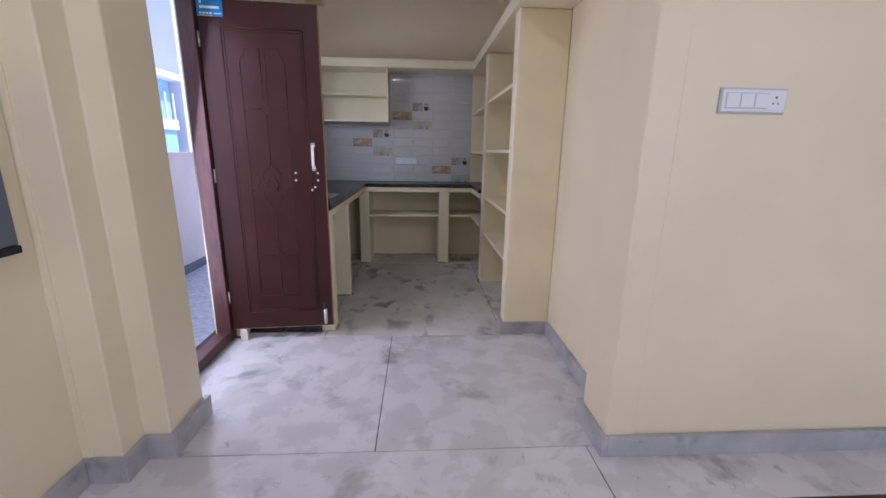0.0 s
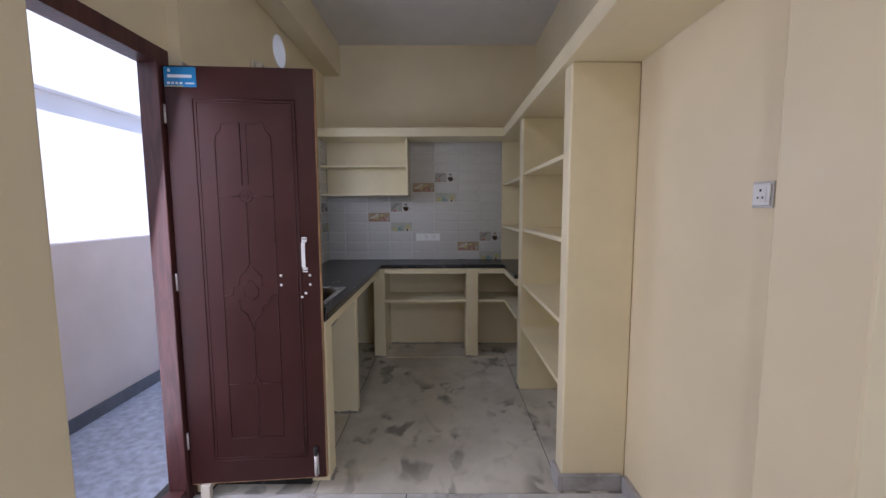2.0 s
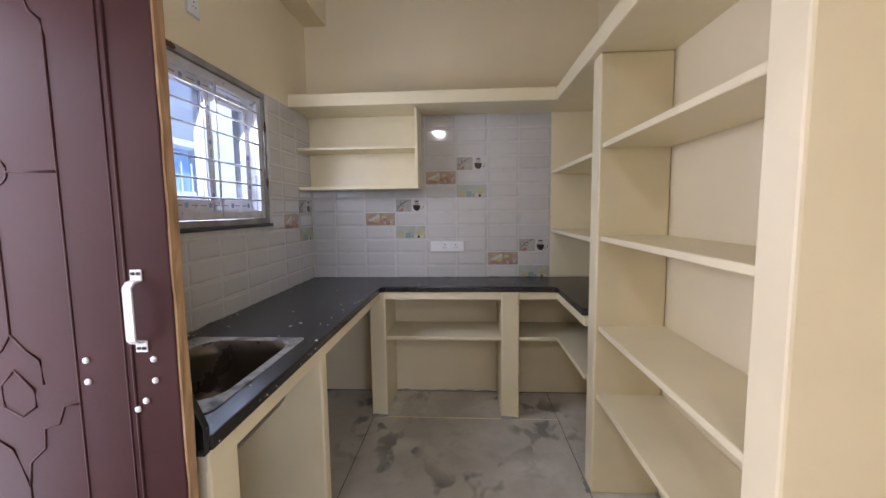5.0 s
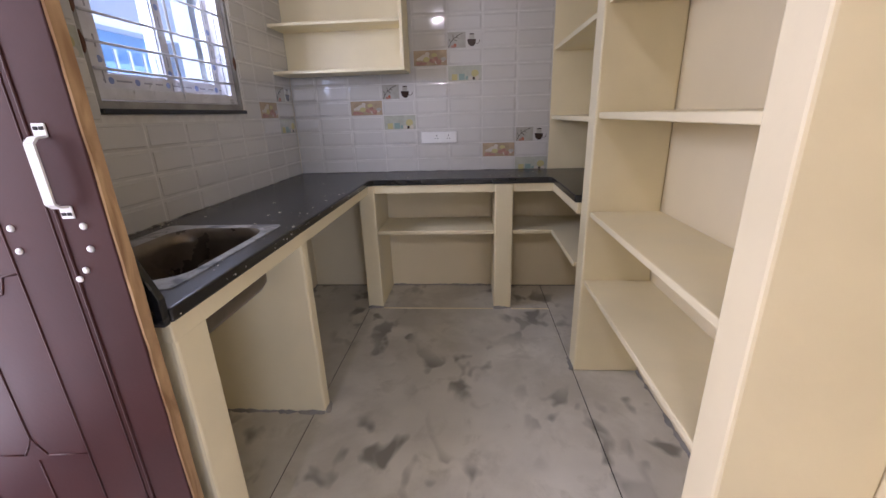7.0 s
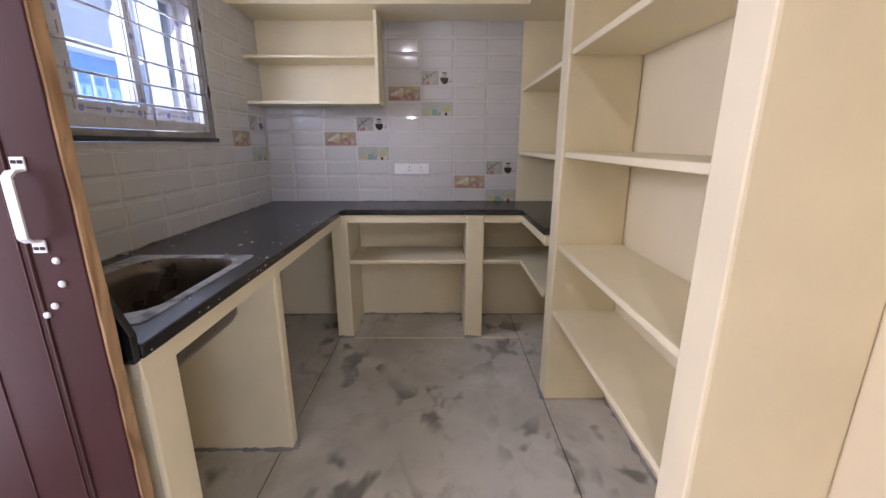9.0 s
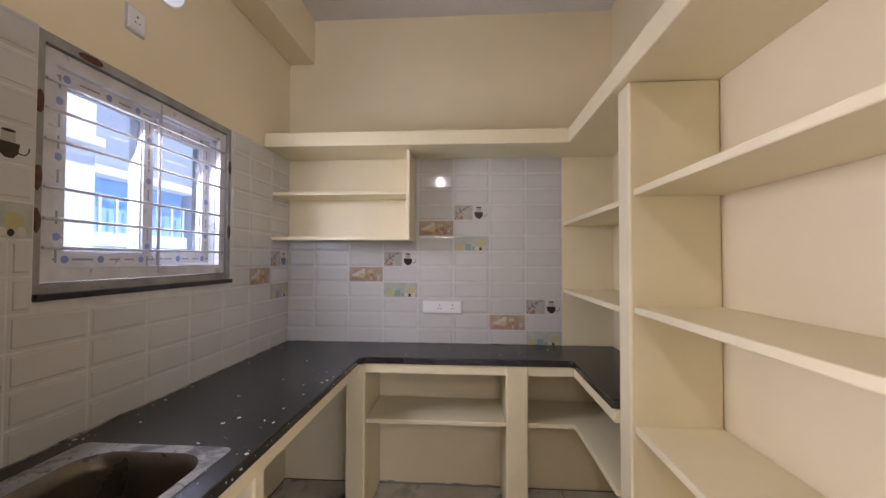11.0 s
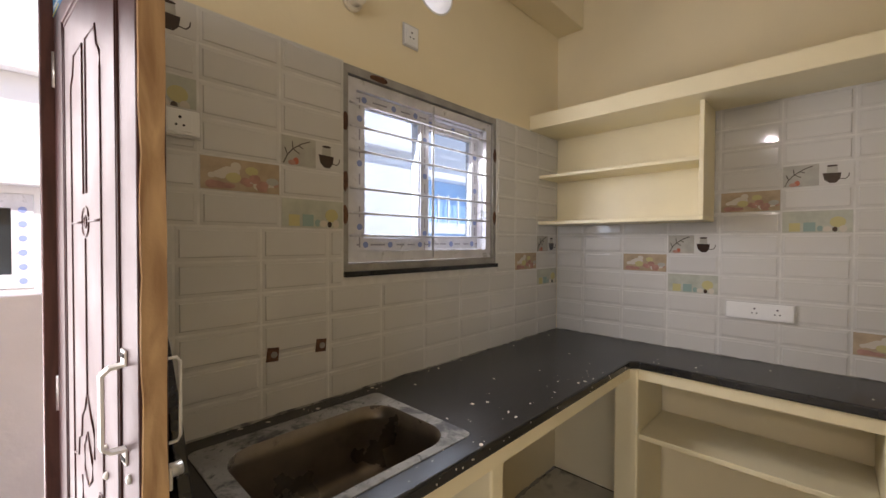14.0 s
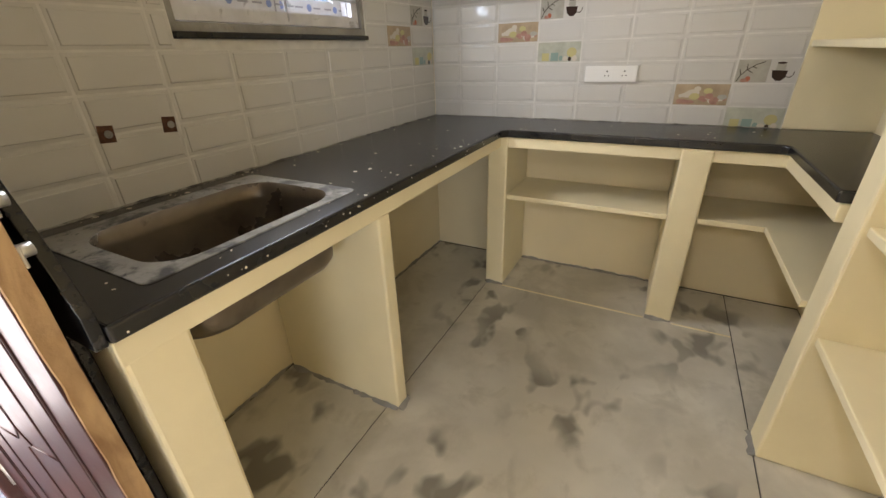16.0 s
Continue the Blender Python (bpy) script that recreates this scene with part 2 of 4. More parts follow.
def add_prism(bm, outer, holes, place, depth, mat=0):
    """A flat outline with holes in (u, v), made solid. place maps (u, v, w) to the world, w from 0 to depth."""
    edges, rims = [], []
    for loop in (outer, *holes):
        vs = [bm.verts.new(place(u, v, 0)) for u, v in loop]
        rims.append(vs)
        edges += [bm.edges.new((a, b)) for a, b in zip(vs, vs[1:] + vs[:1])]
    got = bmesh.ops.triangle_fill(bm, use_beauty=True, use_dissolve=False, edges=edges)
    faces = [g for g in got["geom"] if isinstance(g, bmesh.types.BMFace)]
    twin = {}
    for vs, loop in zip(rims, (outer, *holes)):
        for v, (a, b) in zip(vs, loop):
            twin[v] = bm.verts.new(place(a, b, depth))
    for f in faces:
        f.material_index = mat
        bm.faces.new([twin[v] for v in f.verts]).material_index = mat
    for vs in rims:
        for a, b in zip(vs, vs[1:] + vs[:1]):
            bm.faces.new((a, b, twin[b], twin[a])).material_index = mat


def prism(name, outer, holes, place, depth, mat, parent=None, bevel=0.0):
    bm = bmesh.new()
    add_prism(bm, outer, holes, place, depth)
    bmesh.ops.recalc_face_normals(bm, faces=bm.faces)
    ob = finish(name, bm, mat, parent)
    if bevel:
        md = ob.modifiers.new("soft_edges", "BEVEL")
        md.width, md.segments, md.limit_method, md.angle_limit = bevel, 3, "ANGLE", radians(40)
    return ob


def rect(u0, u1, v0, v1):
    return [(u0, v0), (u1, v0), (u1, v1), (u0, v1)]


def round_rect(u0, u1, v0, v1, r, n=6):
    out = []
    for cu, cv, a in ((u1 - r, v0 + r, -90), (u1 - r, v1 - r, 0), (u0 + r, v1 - r, 90), (u0 + r, v0 + r, 180)):
        out += [(cu + r * math.cos(radians(a + 90 * k / n)), cv + r * math.sin(radians(a + 90 * k / n))) for k in range(n + 1)]
    return out


def circle(cu, cv, r, n=40):
    return [(cu + r * math.cos(k * math.tau / n), cv + r * math.sin(k * math.tau / n)) for k in range(n)]


flatplan = lambda z: (lambda u, v, w: (u, v, z + w))
alongx = lambda x: (lambda u, v, w: (x + w, u, v))
alongy = lambda y: (lambda u, v, w: (u, y + w, v))

# ---- the setting ----
XL, XR, YB, CEILZ = -1.140, 0.897, 4.780, 2.95
structure = lambda ob, label, cat: tagged(ob, label, cat, kind="structure")

# side wall: kitchen part with window and round vent, door part set back
bm = bmesh.new()
wx0, wx1 = XL - 0.198, XL - 0.008
add_box(bm, wx0, wx1, 2.6005, YB + 0.2, 0, 1.280)
add_box(bm, wx0, wx1, 2.6005, 3.265, 1.280, 2.030)
add_box(bm, wx0, wx1, 4.154, YB + 0.2, 1.280, 2.030)
add_box(bm, wx0, wx1, 2.6005, YB + 0.2, 2.030, 2.30)
add_prism(bm, rect(2.6005, YB + 0.2, 2.30, CEILZ), [circle(3.713, 2.49, 0.113)], alongx(wx1), -0.19)
wl = finish("wall_west", bm, CREAM)
structure(wl, "cream painted kitchen wall with window and round vent", "wall")
wd = prism("wall_door", [(1.40, 0), (1.80, 0), (1.80, 2.075), (2.6003, 2.075), (2.6003, CEILZ), (1.40, CEILZ)], [], alongx(-1.205), -0.125, CREAM)
structure(wd, "cream painted wall round the side door opening", "wall")
structure(box("wall_north", XL - 0.19, XR + 0.2, YB + 0.008, YB + 0.2, 0, CEILZ, CREAM), "cream painted kitchen end wall", "wall")
structure(box("wall_east", XR, XR + 0.2, 1.50, YB + 0.007, 0, CEILZ, CREAM), "cream painted wall beside the shelves", "wall")
structure(box("wall_column", 0.778, XR - 0.001, 1.462, 1.700, 0, CEILZ, CREAM, 0.006), "cream painted column at the opening", "column")
structure(box("wall_hall", 0.80, 3.6, 1.467, 1.62, 0, CEILZ, CREAM), "cream painted hall wall with switches", "wall")
structure(prism("wall_pillar", [(-0.992, 1.525), (-0.992, 1.775), (-1.33, 1.775), (-1.33, 1.405), (-1.095, 1.405), (-1.095, 1.525)], [], flatplan(0), CEILZ, CREAM, bevel=0.006), "cream painted stepped pillar at the opening", "pillar")
structure(box("wall_hall_west", -1.40, -1.232, -3.2, 1.404, 0, CEILZ, CREAM), "cream painted hall side wall", "wall")
# unseen rear wall; its opening is assumed, set aside to brighten the hall
structure(prism("wall_south", rect(-1.40, 3.8, 0, CEILZ), [rect(1.45, 3.35, 0.85, 2.35)], alongy(-3.0), -0.2, CREAM), "cream painted hall rear wall, unseen, with an added opening for the fill lamp", "wall")
structure(box("wall_hall_east", 3.6, 3.8, -3.0, 1.62, 0, CEILZ, CREAM), "cream painted hall end wall", "wall")
structure(box("ceiling", -1.40, 3.8, -3.2, YB + 0.2, CEILZ, CEILZ + 0.15, CEIL), "off-white painted flat ceiling", "ceiling")
structure(box("ceiling_beam", XL - 0.007, -0.985, 1.777, YB + 0.007, 2.662, CEILZ - 0.001, CREAM, 0.005), "cream painted beam along the ceiling", "beam")

# loft slab round the kitchen
loft = prism("loft_slab", [(XL - 0.007, 4.462), (0.557, 4.462), (0.557, 1.885), (XR - 0.001, 1.885), (XR - 0.001, YB + 0.007), (XL - 0.007, YB + 0.007)], [], flatplan(2.033), 0.080, SHELFCREAM, bevel=0.006)
structure(loft, "cream painted concrete loft ledge", "ledge")

# skirting stones
for x0, x1, y0, y1, h in ((0.584, 0.8715, 2.595, 2.6175, 0.082), (0.562, 0.5835, 2.595, 2.722, 0.082),
                          (0.872, XR - 0.0005, 1.7225, 2.5945, 0.085), (0.752, 0.7775, 1.437, 1.722, 0.09),
                          (0.778, XR - 0.001, 1.7005, 1.722, 0.09), (0.778, 3.6, 1.437, 1.4615, 0.09),
                          (-0.9915, -0.966, 1.525, 1.79, 0.10), (-1.0945, -0.966, 1.498, 1.5245, 0.10), (-1.0945, -1.070, 1.380, 1.4975, 0.10),
                          (-1.2315, -1.095, 1.380, 1.4045, 0.10), (-1.2315, -1.207, -3.0, 1.3795, 0.10)):
    structure(box("baseboard", x0, x1, y0, y1, 0.0, h, SKIRT, 0.003), "grey polished stone skirting", "skirting")

# ---- door frame, door leaf ----
fr = hub("door_frame", -1.23, 2.15, 0, "reddish brown varnished timber door frame with threshold", "door frame", kind="structure")
prism("jamb", rect(2.522, 2.600, 0.0, 2.075), [], alongx(-1.290), 0.088, FRAMEWOOD, fr, 0.004)
prism("jamb", rect(1.802, 1.865, 0.0, 2.075), [], alongx(-1.290), 0.088, FRAMEWOOD, fr, 0.004)
prism("head", rect(1.866, 2.521, 2.005, 2.073), [], alongx(-1.290), 0.088, FRAMEWOOD, fr, 0.004)
prism("threshold", rect(1.866, 2.521, 0.002, 0.066), [], alongx(-1.290), 0.085, FRAMEWOOD, fr, 0.006)

leaf = hub("door", -1.196, 2.546, 0.075, "open dark maroon panelled door with raw timber edge", "door")
W = 0.634
leaf.matrix_basis = pose(-1.196, 2.546, 0.075, 0, 0, 4.8)
ML = leaf.matrix_basis


def leafpart(name, bm, mats, smooth=False):
    for v in bm.verts:
        v.co = ML @ v.co
    return finish(name, bm, mats, leaf, smooth)


bm = bmesh.new()
add_box(bm, 0, W - 0.004, 0, 0.034, 0.004, 1.925, 0.003)
leafpart("panel_board", bm, MAROON)
bm = bmesh.new()
rn = random.Random(5)
rows = []
for k in range(61):
    z = 0.004 + 1.919 * k / 60
    a = 0.001 + 0.0022 * max(0.0, math.sin(k * 0.83 + 2.0 * math.sin(k * 0.31))) + rn.uniform(0, 0.0008)
    c = 0.0335 - 0.0018 * max(0.0, math.sin(k * 0.57 + 1.0)) - rn.uniform(0, 0.0008)
    o = W + rn.uniform(-0.0008, 0.0006)
    rows.append([bm.verts.new(p) for p in ((W - 0.0038, a, z), (o, a + 0.001, z), (o, c - 0.001, z), (W - 0.0038, c, z))])
for p, q in zip(rows, rows[1:]):
    for k in range(4):
        bm.faces.new((p[k], p[(k + 1) % 4], q[(k + 1) % 4], q[k]))
bm.faces.new(rows[0])
bm.faces.new(rows[-1])
add_box(bm, 0.004, W - 0.004, 0.003, 0.032, 0.0, 0.0035)
leafpart("raw_edge", bm, RAWWOOD)
bm = bmesh.new()
U = lambda f: f * W


def ridge(pts, r=0.0045):
    add_tube(bm, [(U(u), 0.0, z - 0.075) for u, z in pts], r * 0.5, 8)


for du, dz, r in ((0, 0, 0.006), (0.022, 0.014, 0.004)):
    u0, u1, z0, z1 = 0.18 + du, 0.86 - du, 0.19 + dz, 1.862 - dz
    for a, b in (((u0, z0), (u0, z1)), ((u1, z0), (u1, z1)), ((u0, z0), (u1, z0)), ((u0, z1), (u1, z1))):
        ridge((a, b), r)
ridge(((0.31, 0.30), (0.31, 1.68)))
ridge(((0.69, 0.30), (0.69, 1.68)))
ridge([(0.31, 1.68), (0.315, 1.71), (0.345, 1.725), (0.36, 1.76), (0.48, 1.76), (0.48, 1.49)])
ridge([(0.69, 1.68), (0.685, 1.71), (0.655, 1.725), (0.64, 1.76), (0.52, 1.76), (0.52, 1.49)])
ridge(((0.31, 1.44), (0.46, 1.44)))
ridge(((0.54, 1.44), (0.69, 1.44)))
ridge([(0.5 + 0.045 * math.cos(a * math.tau / 16), 1.44 + 0.027 * math.sin(a * math.tau / 16)) for a in range(17)], 0.004)
ridge([(0.5 + 0.018 * math.cos(a * math.tau / 10), 1.44 + 0.011 * math.sin(a * math.tau / 10)) for a in range(11)], 0.004)
ridge(((0.50, 1.41), (0.50, 1.13)))
ridge([(0.50, 1.13), (0.47, 1.10), (0.43, 1.08), (0.42, 1.04), (0.385, 1.03), (0.375, 0.995), (0.31, 0.985)])
ridge([(0.50, 1.13), (0.54, 1.10), (0.58, 1.08), (0.585, 1.03)])
ridge([(0.50, 1.06), (0.455, 1.03), (0.46, 0.985), (0.51, 0.965), (0.555, 0.985), (0.555, 1.02), (0.50, 1.06)])
ridge([(0.69, 0.99), (0.64, 0.985), (0.62, 0.95), (0.575, 0.94), (0.57, 0.90), (0.52, 0.87), (0.51, 0.82)])
ridge([(0.42, 0.965), (0.425, 0.92), (0.47, 0.90), (0.51, 0.82)])
ridge(((0.51, 0.82), (0.51, 0.61)))
ridge(((0.31, 0.565), (0.47, 0.565)))
ridge(((0.55, 0.565), (0.69, 0.565)))
ridge([(0.47, 0.565), (0.49, 0.585), (0.51, 0.61), (0.53, 0.585), (0.55, 0.565)])
ridge(((0.51, 0.55), (0.51, 0.30)))
ridge(((0.31, 0.30), (0.69, 0.30)))
leafpart("moulding", bm, MAROON)


def d_handle(side):
    b = bmesh.new()
    y, o, zc, uu = (-1, 0.0, 1.098, 0.566) if side else (1, 0.034, 1.098, 0.590)
    if side:
        pts = [(0, 0.060), (0.018, 0.058), (0.027, 0.050), (0.027, -0.050), (0.018, -0.058), (0, -0.060)]
        for (d0, z0), (d1, z1) in zip(pts, pts[1:]):
            nx, nz = (z1 - z0), -(d1 - d0)
            ln = math.hypot(nx, nz)
            nx, nz = nx / ln * 0.002, nz / ln * 0.002
            quad = [(d0 - nx, z0 - nz), (d0 + nx, z0 + nz), (d1 + nx, z1 + nz), (d1 - nx, z1 - nz)]
            add_prism(b, quad, [], lambda p, q, w: (uu - 0.008 + w, o + y * p, zc + q), 0.016)
    else:
        add_tube(b, [(uu, o, zc + 0.062), (uu, o + 0.022, zc + 0.062), (uu, o + 0.026, zc + 0.055), (uu, o + 0.026, zc - 0.055), (uu, o + 0.022, zc - 0.062), (uu, o, zc - 0.062)], 0.0025, 8)
    for s in (1, -1):
        add_box(b, uu - 0.011, uu + 0.011, min(o, o + y * 0.003), max(o, o + y * 0.003), zc + s * 0.070 - 0.011, zc + s * 0.070 + 0.011, 0.001)
        for q in (-0.005, 0.005):
            add_box(b, uu + q - 0.004, uu + q + 0.004, min(o + y * 0.002, o + y * 0.0045), max(o + y * 0.002, o + y * 0.0045), zc + s * 0.073 - 0.003, zc + s * 0.073 + 0.003, 0.001, 1)
    leafpart("handle", b, [WHITEPL, DARK])


d_handle(True)
d_handle(False)
bm = bmesh.new()
for u, z in ((0.456, 1.077), (0.456, 1.034), (0.586, 1.077), (0.586, 1.034), (0.565, 0.993), (0.548, 0.976)):
    r = bmesh.ops.create_uvsphere(bm, u_segments=10, v_segments=6, radius=0.0065)
    for v in r["verts"]:
        v.co = Vector((u + v.co.x, v.co.y * 0.7 - 0.001, z - 0.075 + v.co.z))
leafpart("screw_heads", bm, WHITEPL, True)
bm = bmesh.new()
add_tube(bm, [(0.585, -0.010, 0.02), (0.585, -0.010, 0.135)], 0.0075, 10)
add_box(bm, 0.574, 0.596, -0.004, 0.0, 0.02, 0.13, 0.001)
add_tube(bm, [(0.585, -0.010, 0.125), (0.585, -0.012, 0.165)], 0.010, 10, 1)
leafpart("tower_bolt", bm, [CHROME, DARK])
bm = bmesh.new()
for z in (1.0, 0.93):
    add_tube(bm, [(0.60, 0.034, z), (0.60, 0.058, z)], 0.010, 10)
    add_box(bm, 0.585, 0.628, 0.034, 0.039, z - 0.016, z + 0.016, 0.002)
leafpart("back_bolt", bm, CHROME)
bm = bmesh.new()
add_box(bm, 0.003, 0.135, -0.0012, 0.0, 1.835, 1.918, 0, 0)
add_box(bm, 0.018, 0.118, -0.002, -0.0012, 1.873, 1.886, 0.0003, 1)
for k in range(4):
    add_box(bm, 0.016 + k * 0.017, 0.027 + k * 0.017, -0.002, -0.0012, 1.846, 1.855, 0.0003, 1)
add_box(bm, 0.090, 0.128, -0.002, -0.0012, 1.847, 1.853, 0.0003, 1)
add_box(bm, 0.020, 0.030, -0.002, -0.0012, 1.897, 1.910, 0.0003, 1)
add_box(bm, 0.005, 0.080, -0.002, -0.0012, 1.836, 1.839, 0.0003, 2)
leafpart("sticker", bm, [STICKER, STICKW, STICKY])
bm = bmesh.new()
for z in (0.22, 0.98, 1.72):
    add_tube(bm, [(-0.004, 0.002, z - 0.04), (-0.004, 0.002, z + 0.04)], 0.006, 8)
leafpart("hinge", bm, CHROME)
wedge = box("door_wedge", -1.150, -1.105, 2.535, 2.562, 0.0, 0.0765, BLOCK, 0.003)
tagged(wedge, "small pale wooden block under the open door", "door wedge")

# ---- kitchen counter ----
ct = hub("kitchen_counter", -0.85, 3.7, 0, "U-shaped black granite counter on cream masonry supports", "counter")
FX, FY, RX = -0.560, 4.398, 0.556
outline = [(XL + 0.001, 2.672), (FX, 2.672), (FX, FY - 0.03), (FX + 0.03, FY), (RX - 0.02, FY), (RX, FY - 0.02), (RX, 3.826), (XR - 0.002, 3.826), (XR - 0.002, YB), (XL + 0.001, YB)]
prism("granite_top", outline, [round_rect(-1.010, -0.645, 2.800, 3.324, 0.07)], flatplan(0.838), 0.035, GRANITE, ct, 0.007)
# upright end plate of granite, sloping down to the front
prism("end_plate", [(XL + 0.001, 0.0), (-0.66, 0.0), (-0.66, 0.8375), (-0.565, 0.8375), (-0.562, 0.90), (-0.60, 0.99), (-0.67, 1.12), (-0.74, 1.22), (-0.82, 1.29), (-0.93, 1.33), (XL + 0.001, 1.345)], [], alongy(2.652), 0.019, EDGEGRANITE, ct, 0.003)
# fascia under the slab
prism("fascia", [(-0.600, 2.674), (-0.572, 2.674), (-0.572, FY + 0.012), (0.568, FY + 0.012), (0.568, 3.828), (0.60, 3.828), (0.60, FY + 0.045), (-0.600, FY + 0.045)], [], flatplan(0.786), 0.0515, SHELFCREAM, ct, 0.004)
support = lambda x0, x1, y0, y1: box("support", x0, x1, y0, y1, 0.0, 0.8375, SHELFCREAM, 0.008, ct)
support(XL + 0.002, -0.573, 2.676, 2.788)
support(XL + 0.002, -0.578, 3.372, 3.432)
support(-0.640, -0.535, FY + 0.004, YB - 0.01)
support(0.215, 0.330, FY + 0.004, YB - 0.01)
box("lower_shelf", -0.534, 0.214, FY + 0.015, YB - 0.01, 0.517, 0.541, SHELFCREAM, 0.003, ct)
prism("lower_shelf", [(0.331, FY + 0.015), (0.572, FY + 0.015), (0.572, 3.828), (XR - 0.003, 3.828), (XR - 0.003, YB - 0.01), (0.331, YB - 0.01)], [], flatplan(0.517), 0.024, SHELFCREAM, ct, 0.003)

# sink with rim
sk = hub("kitchen_sink", -0.83, 3.06, 0.885, "dirty stainless steel sink set in the granite counter", "sink")
bm = bmesh.new()
add_prism(bm, round_rect(-1.068, -0.628, 2.768, 3.352, 0.02, 3), [round_rect(-0.998, -0.657, 2.816, 3.310, 0.09, 8)], flatplan(0.8732), 0.0025)
finish("rim", bm, RIM, sk)
bm = bmesh.new()
rings = []
for k in range(9):
    q = k / 8
    ins = 0.010 * q + 0.07 * max(0, q - 0.6) ** 2 / 0.16
    z = 0.8752 - 0.220 * (1 - (1 - q) ** 1.9)
    rings.append([bm.verts.new((u, v, z)) for u, v in round_rect(-0.998 + ins, -0.657 - ins, 2.816 + ins, 3.310 - ins, 0.09, 8)])
for a, b in zip(rings, rings[1:]):
    for i in range(len(a)):
        bm.faces.new((a[i], a[(i + 1) % len(a)], b[(i + 1) % len(a)], b[i]))
bm.faces.new(rings[-1])
bowl = finish("bowl", bm, STEEL, sk, True)
md = bowl.modifiers.new("sheet", "SOLIDIFY")
md.thickness, md.offset = 0.0015, 1
bm = bmesh.new()
add_tube(bm, [(-0.83, 3.06, 0.6565), (-0.83, 3.06, 0.659)], 0.032, 20)
add_tube(bm, [(-0.83, 3.06, 0.6585), (-0.83, 3.06, 0.6598)], 0.018, 16, 1)
finish("drain", bm, [CHROME, DARK], sk)
scrap = box("soap_scrap", -0.93, -0.90, 2.895, 2.925, 0.668, 0.694, BLOCK, 0.004)
tagged(scrap, "small pale scrap lying in the sink", "scrap")

# ---- wall cabinet shelves over the counter ----
wc = hub("wall_shelf", -0.73, 4.66, 1.507, "cream open wall shelf under the loft ledge", "wall shelf")
box("bottom_board", XL + 0.001, -0.322, 4.547, YB - 0.004, 1.507, 1.527, SHELFCREAM, 0.004, wc)
box("middle_board", XL + 0.001, -0.343, 4.556, YB - 0.004, 1.772, 1.790, SHELFCREAM, 0.003, wc)
box("side_board", -0.342, -0.322, 4.549, YB - 0.004, 1.5275, 2.0325, SHELFCREAM, 0.003, wc)
box("back_board", XL + 0.001, -0.3425, YB - 0.0035, YB + 0.0, 1.528, 2.032, SHELFCREAM, 0, wc)

# ---- tall masonry shelving ----
ts = hub("tall_shelves", 0.74, 3.2, 0, "tall cream masonry shelving, empty, along the wall", "shelving")
box("end_pier", 0.584, XR - 0.001, 2.618, 2.722, 0.0, 2.0325, SHELFCREAM, 0.008, ts)
box("divider", 0.584, XR - 0.001, 3.716, 3.822, 0.0, 2.0325, SHELFCREAM, 0.008, ts)
for z in (1.624, 1.212, 0.797, 0.470):
    box("shelf_board", 0.598, XR - 0.001, 2.7225, 3.7155, z, z + 0.025, SHELFCREAM, 0.004, ts)
for z in (1.606, 1.196):
    box("shelf_board", 0.598, XR - 0.001, 3.8225, YB - 0.004, z, z + 0.024, SHELFCREAM, 0.004, ts)
box("back_board", 0.592, XR - 0.001, YB - 0.003, YB + 0.006, 0.875, 2.032, SHELFCREAM, 0, ts)

# ---- window ----
wy0, wy1, wz0, wz1 = 3.265, 4.154, 1.280, 2.030
win = hub("window_1", -1.22, 3.71, wz0, "white sliding window with protective film, grille and granite sill", "window", kind="structure")
bm = bmesh.new()
add_prism(bm, rect(wy0 + 0.001, wy1 - 0.001, wz0 + 0.02, wz1 - 0.001), [rect(wy0 + 0.022, wy1 - 0.022, wz0 + 0.045, wz1 - 0.03)], alongx(-1.330), 0.183)
finish("cement_reveal", bm, CEMENT, win)
box("granite_sill", -1.325, XL + 0.012, wy0 + 0.001, wy1 - 0.001, wz0 + 0.001, wz0 + 0.0195, EDGEGRANITE, 0.003, win)
OF = (3.290, 4.128, 1.330, 1.996)


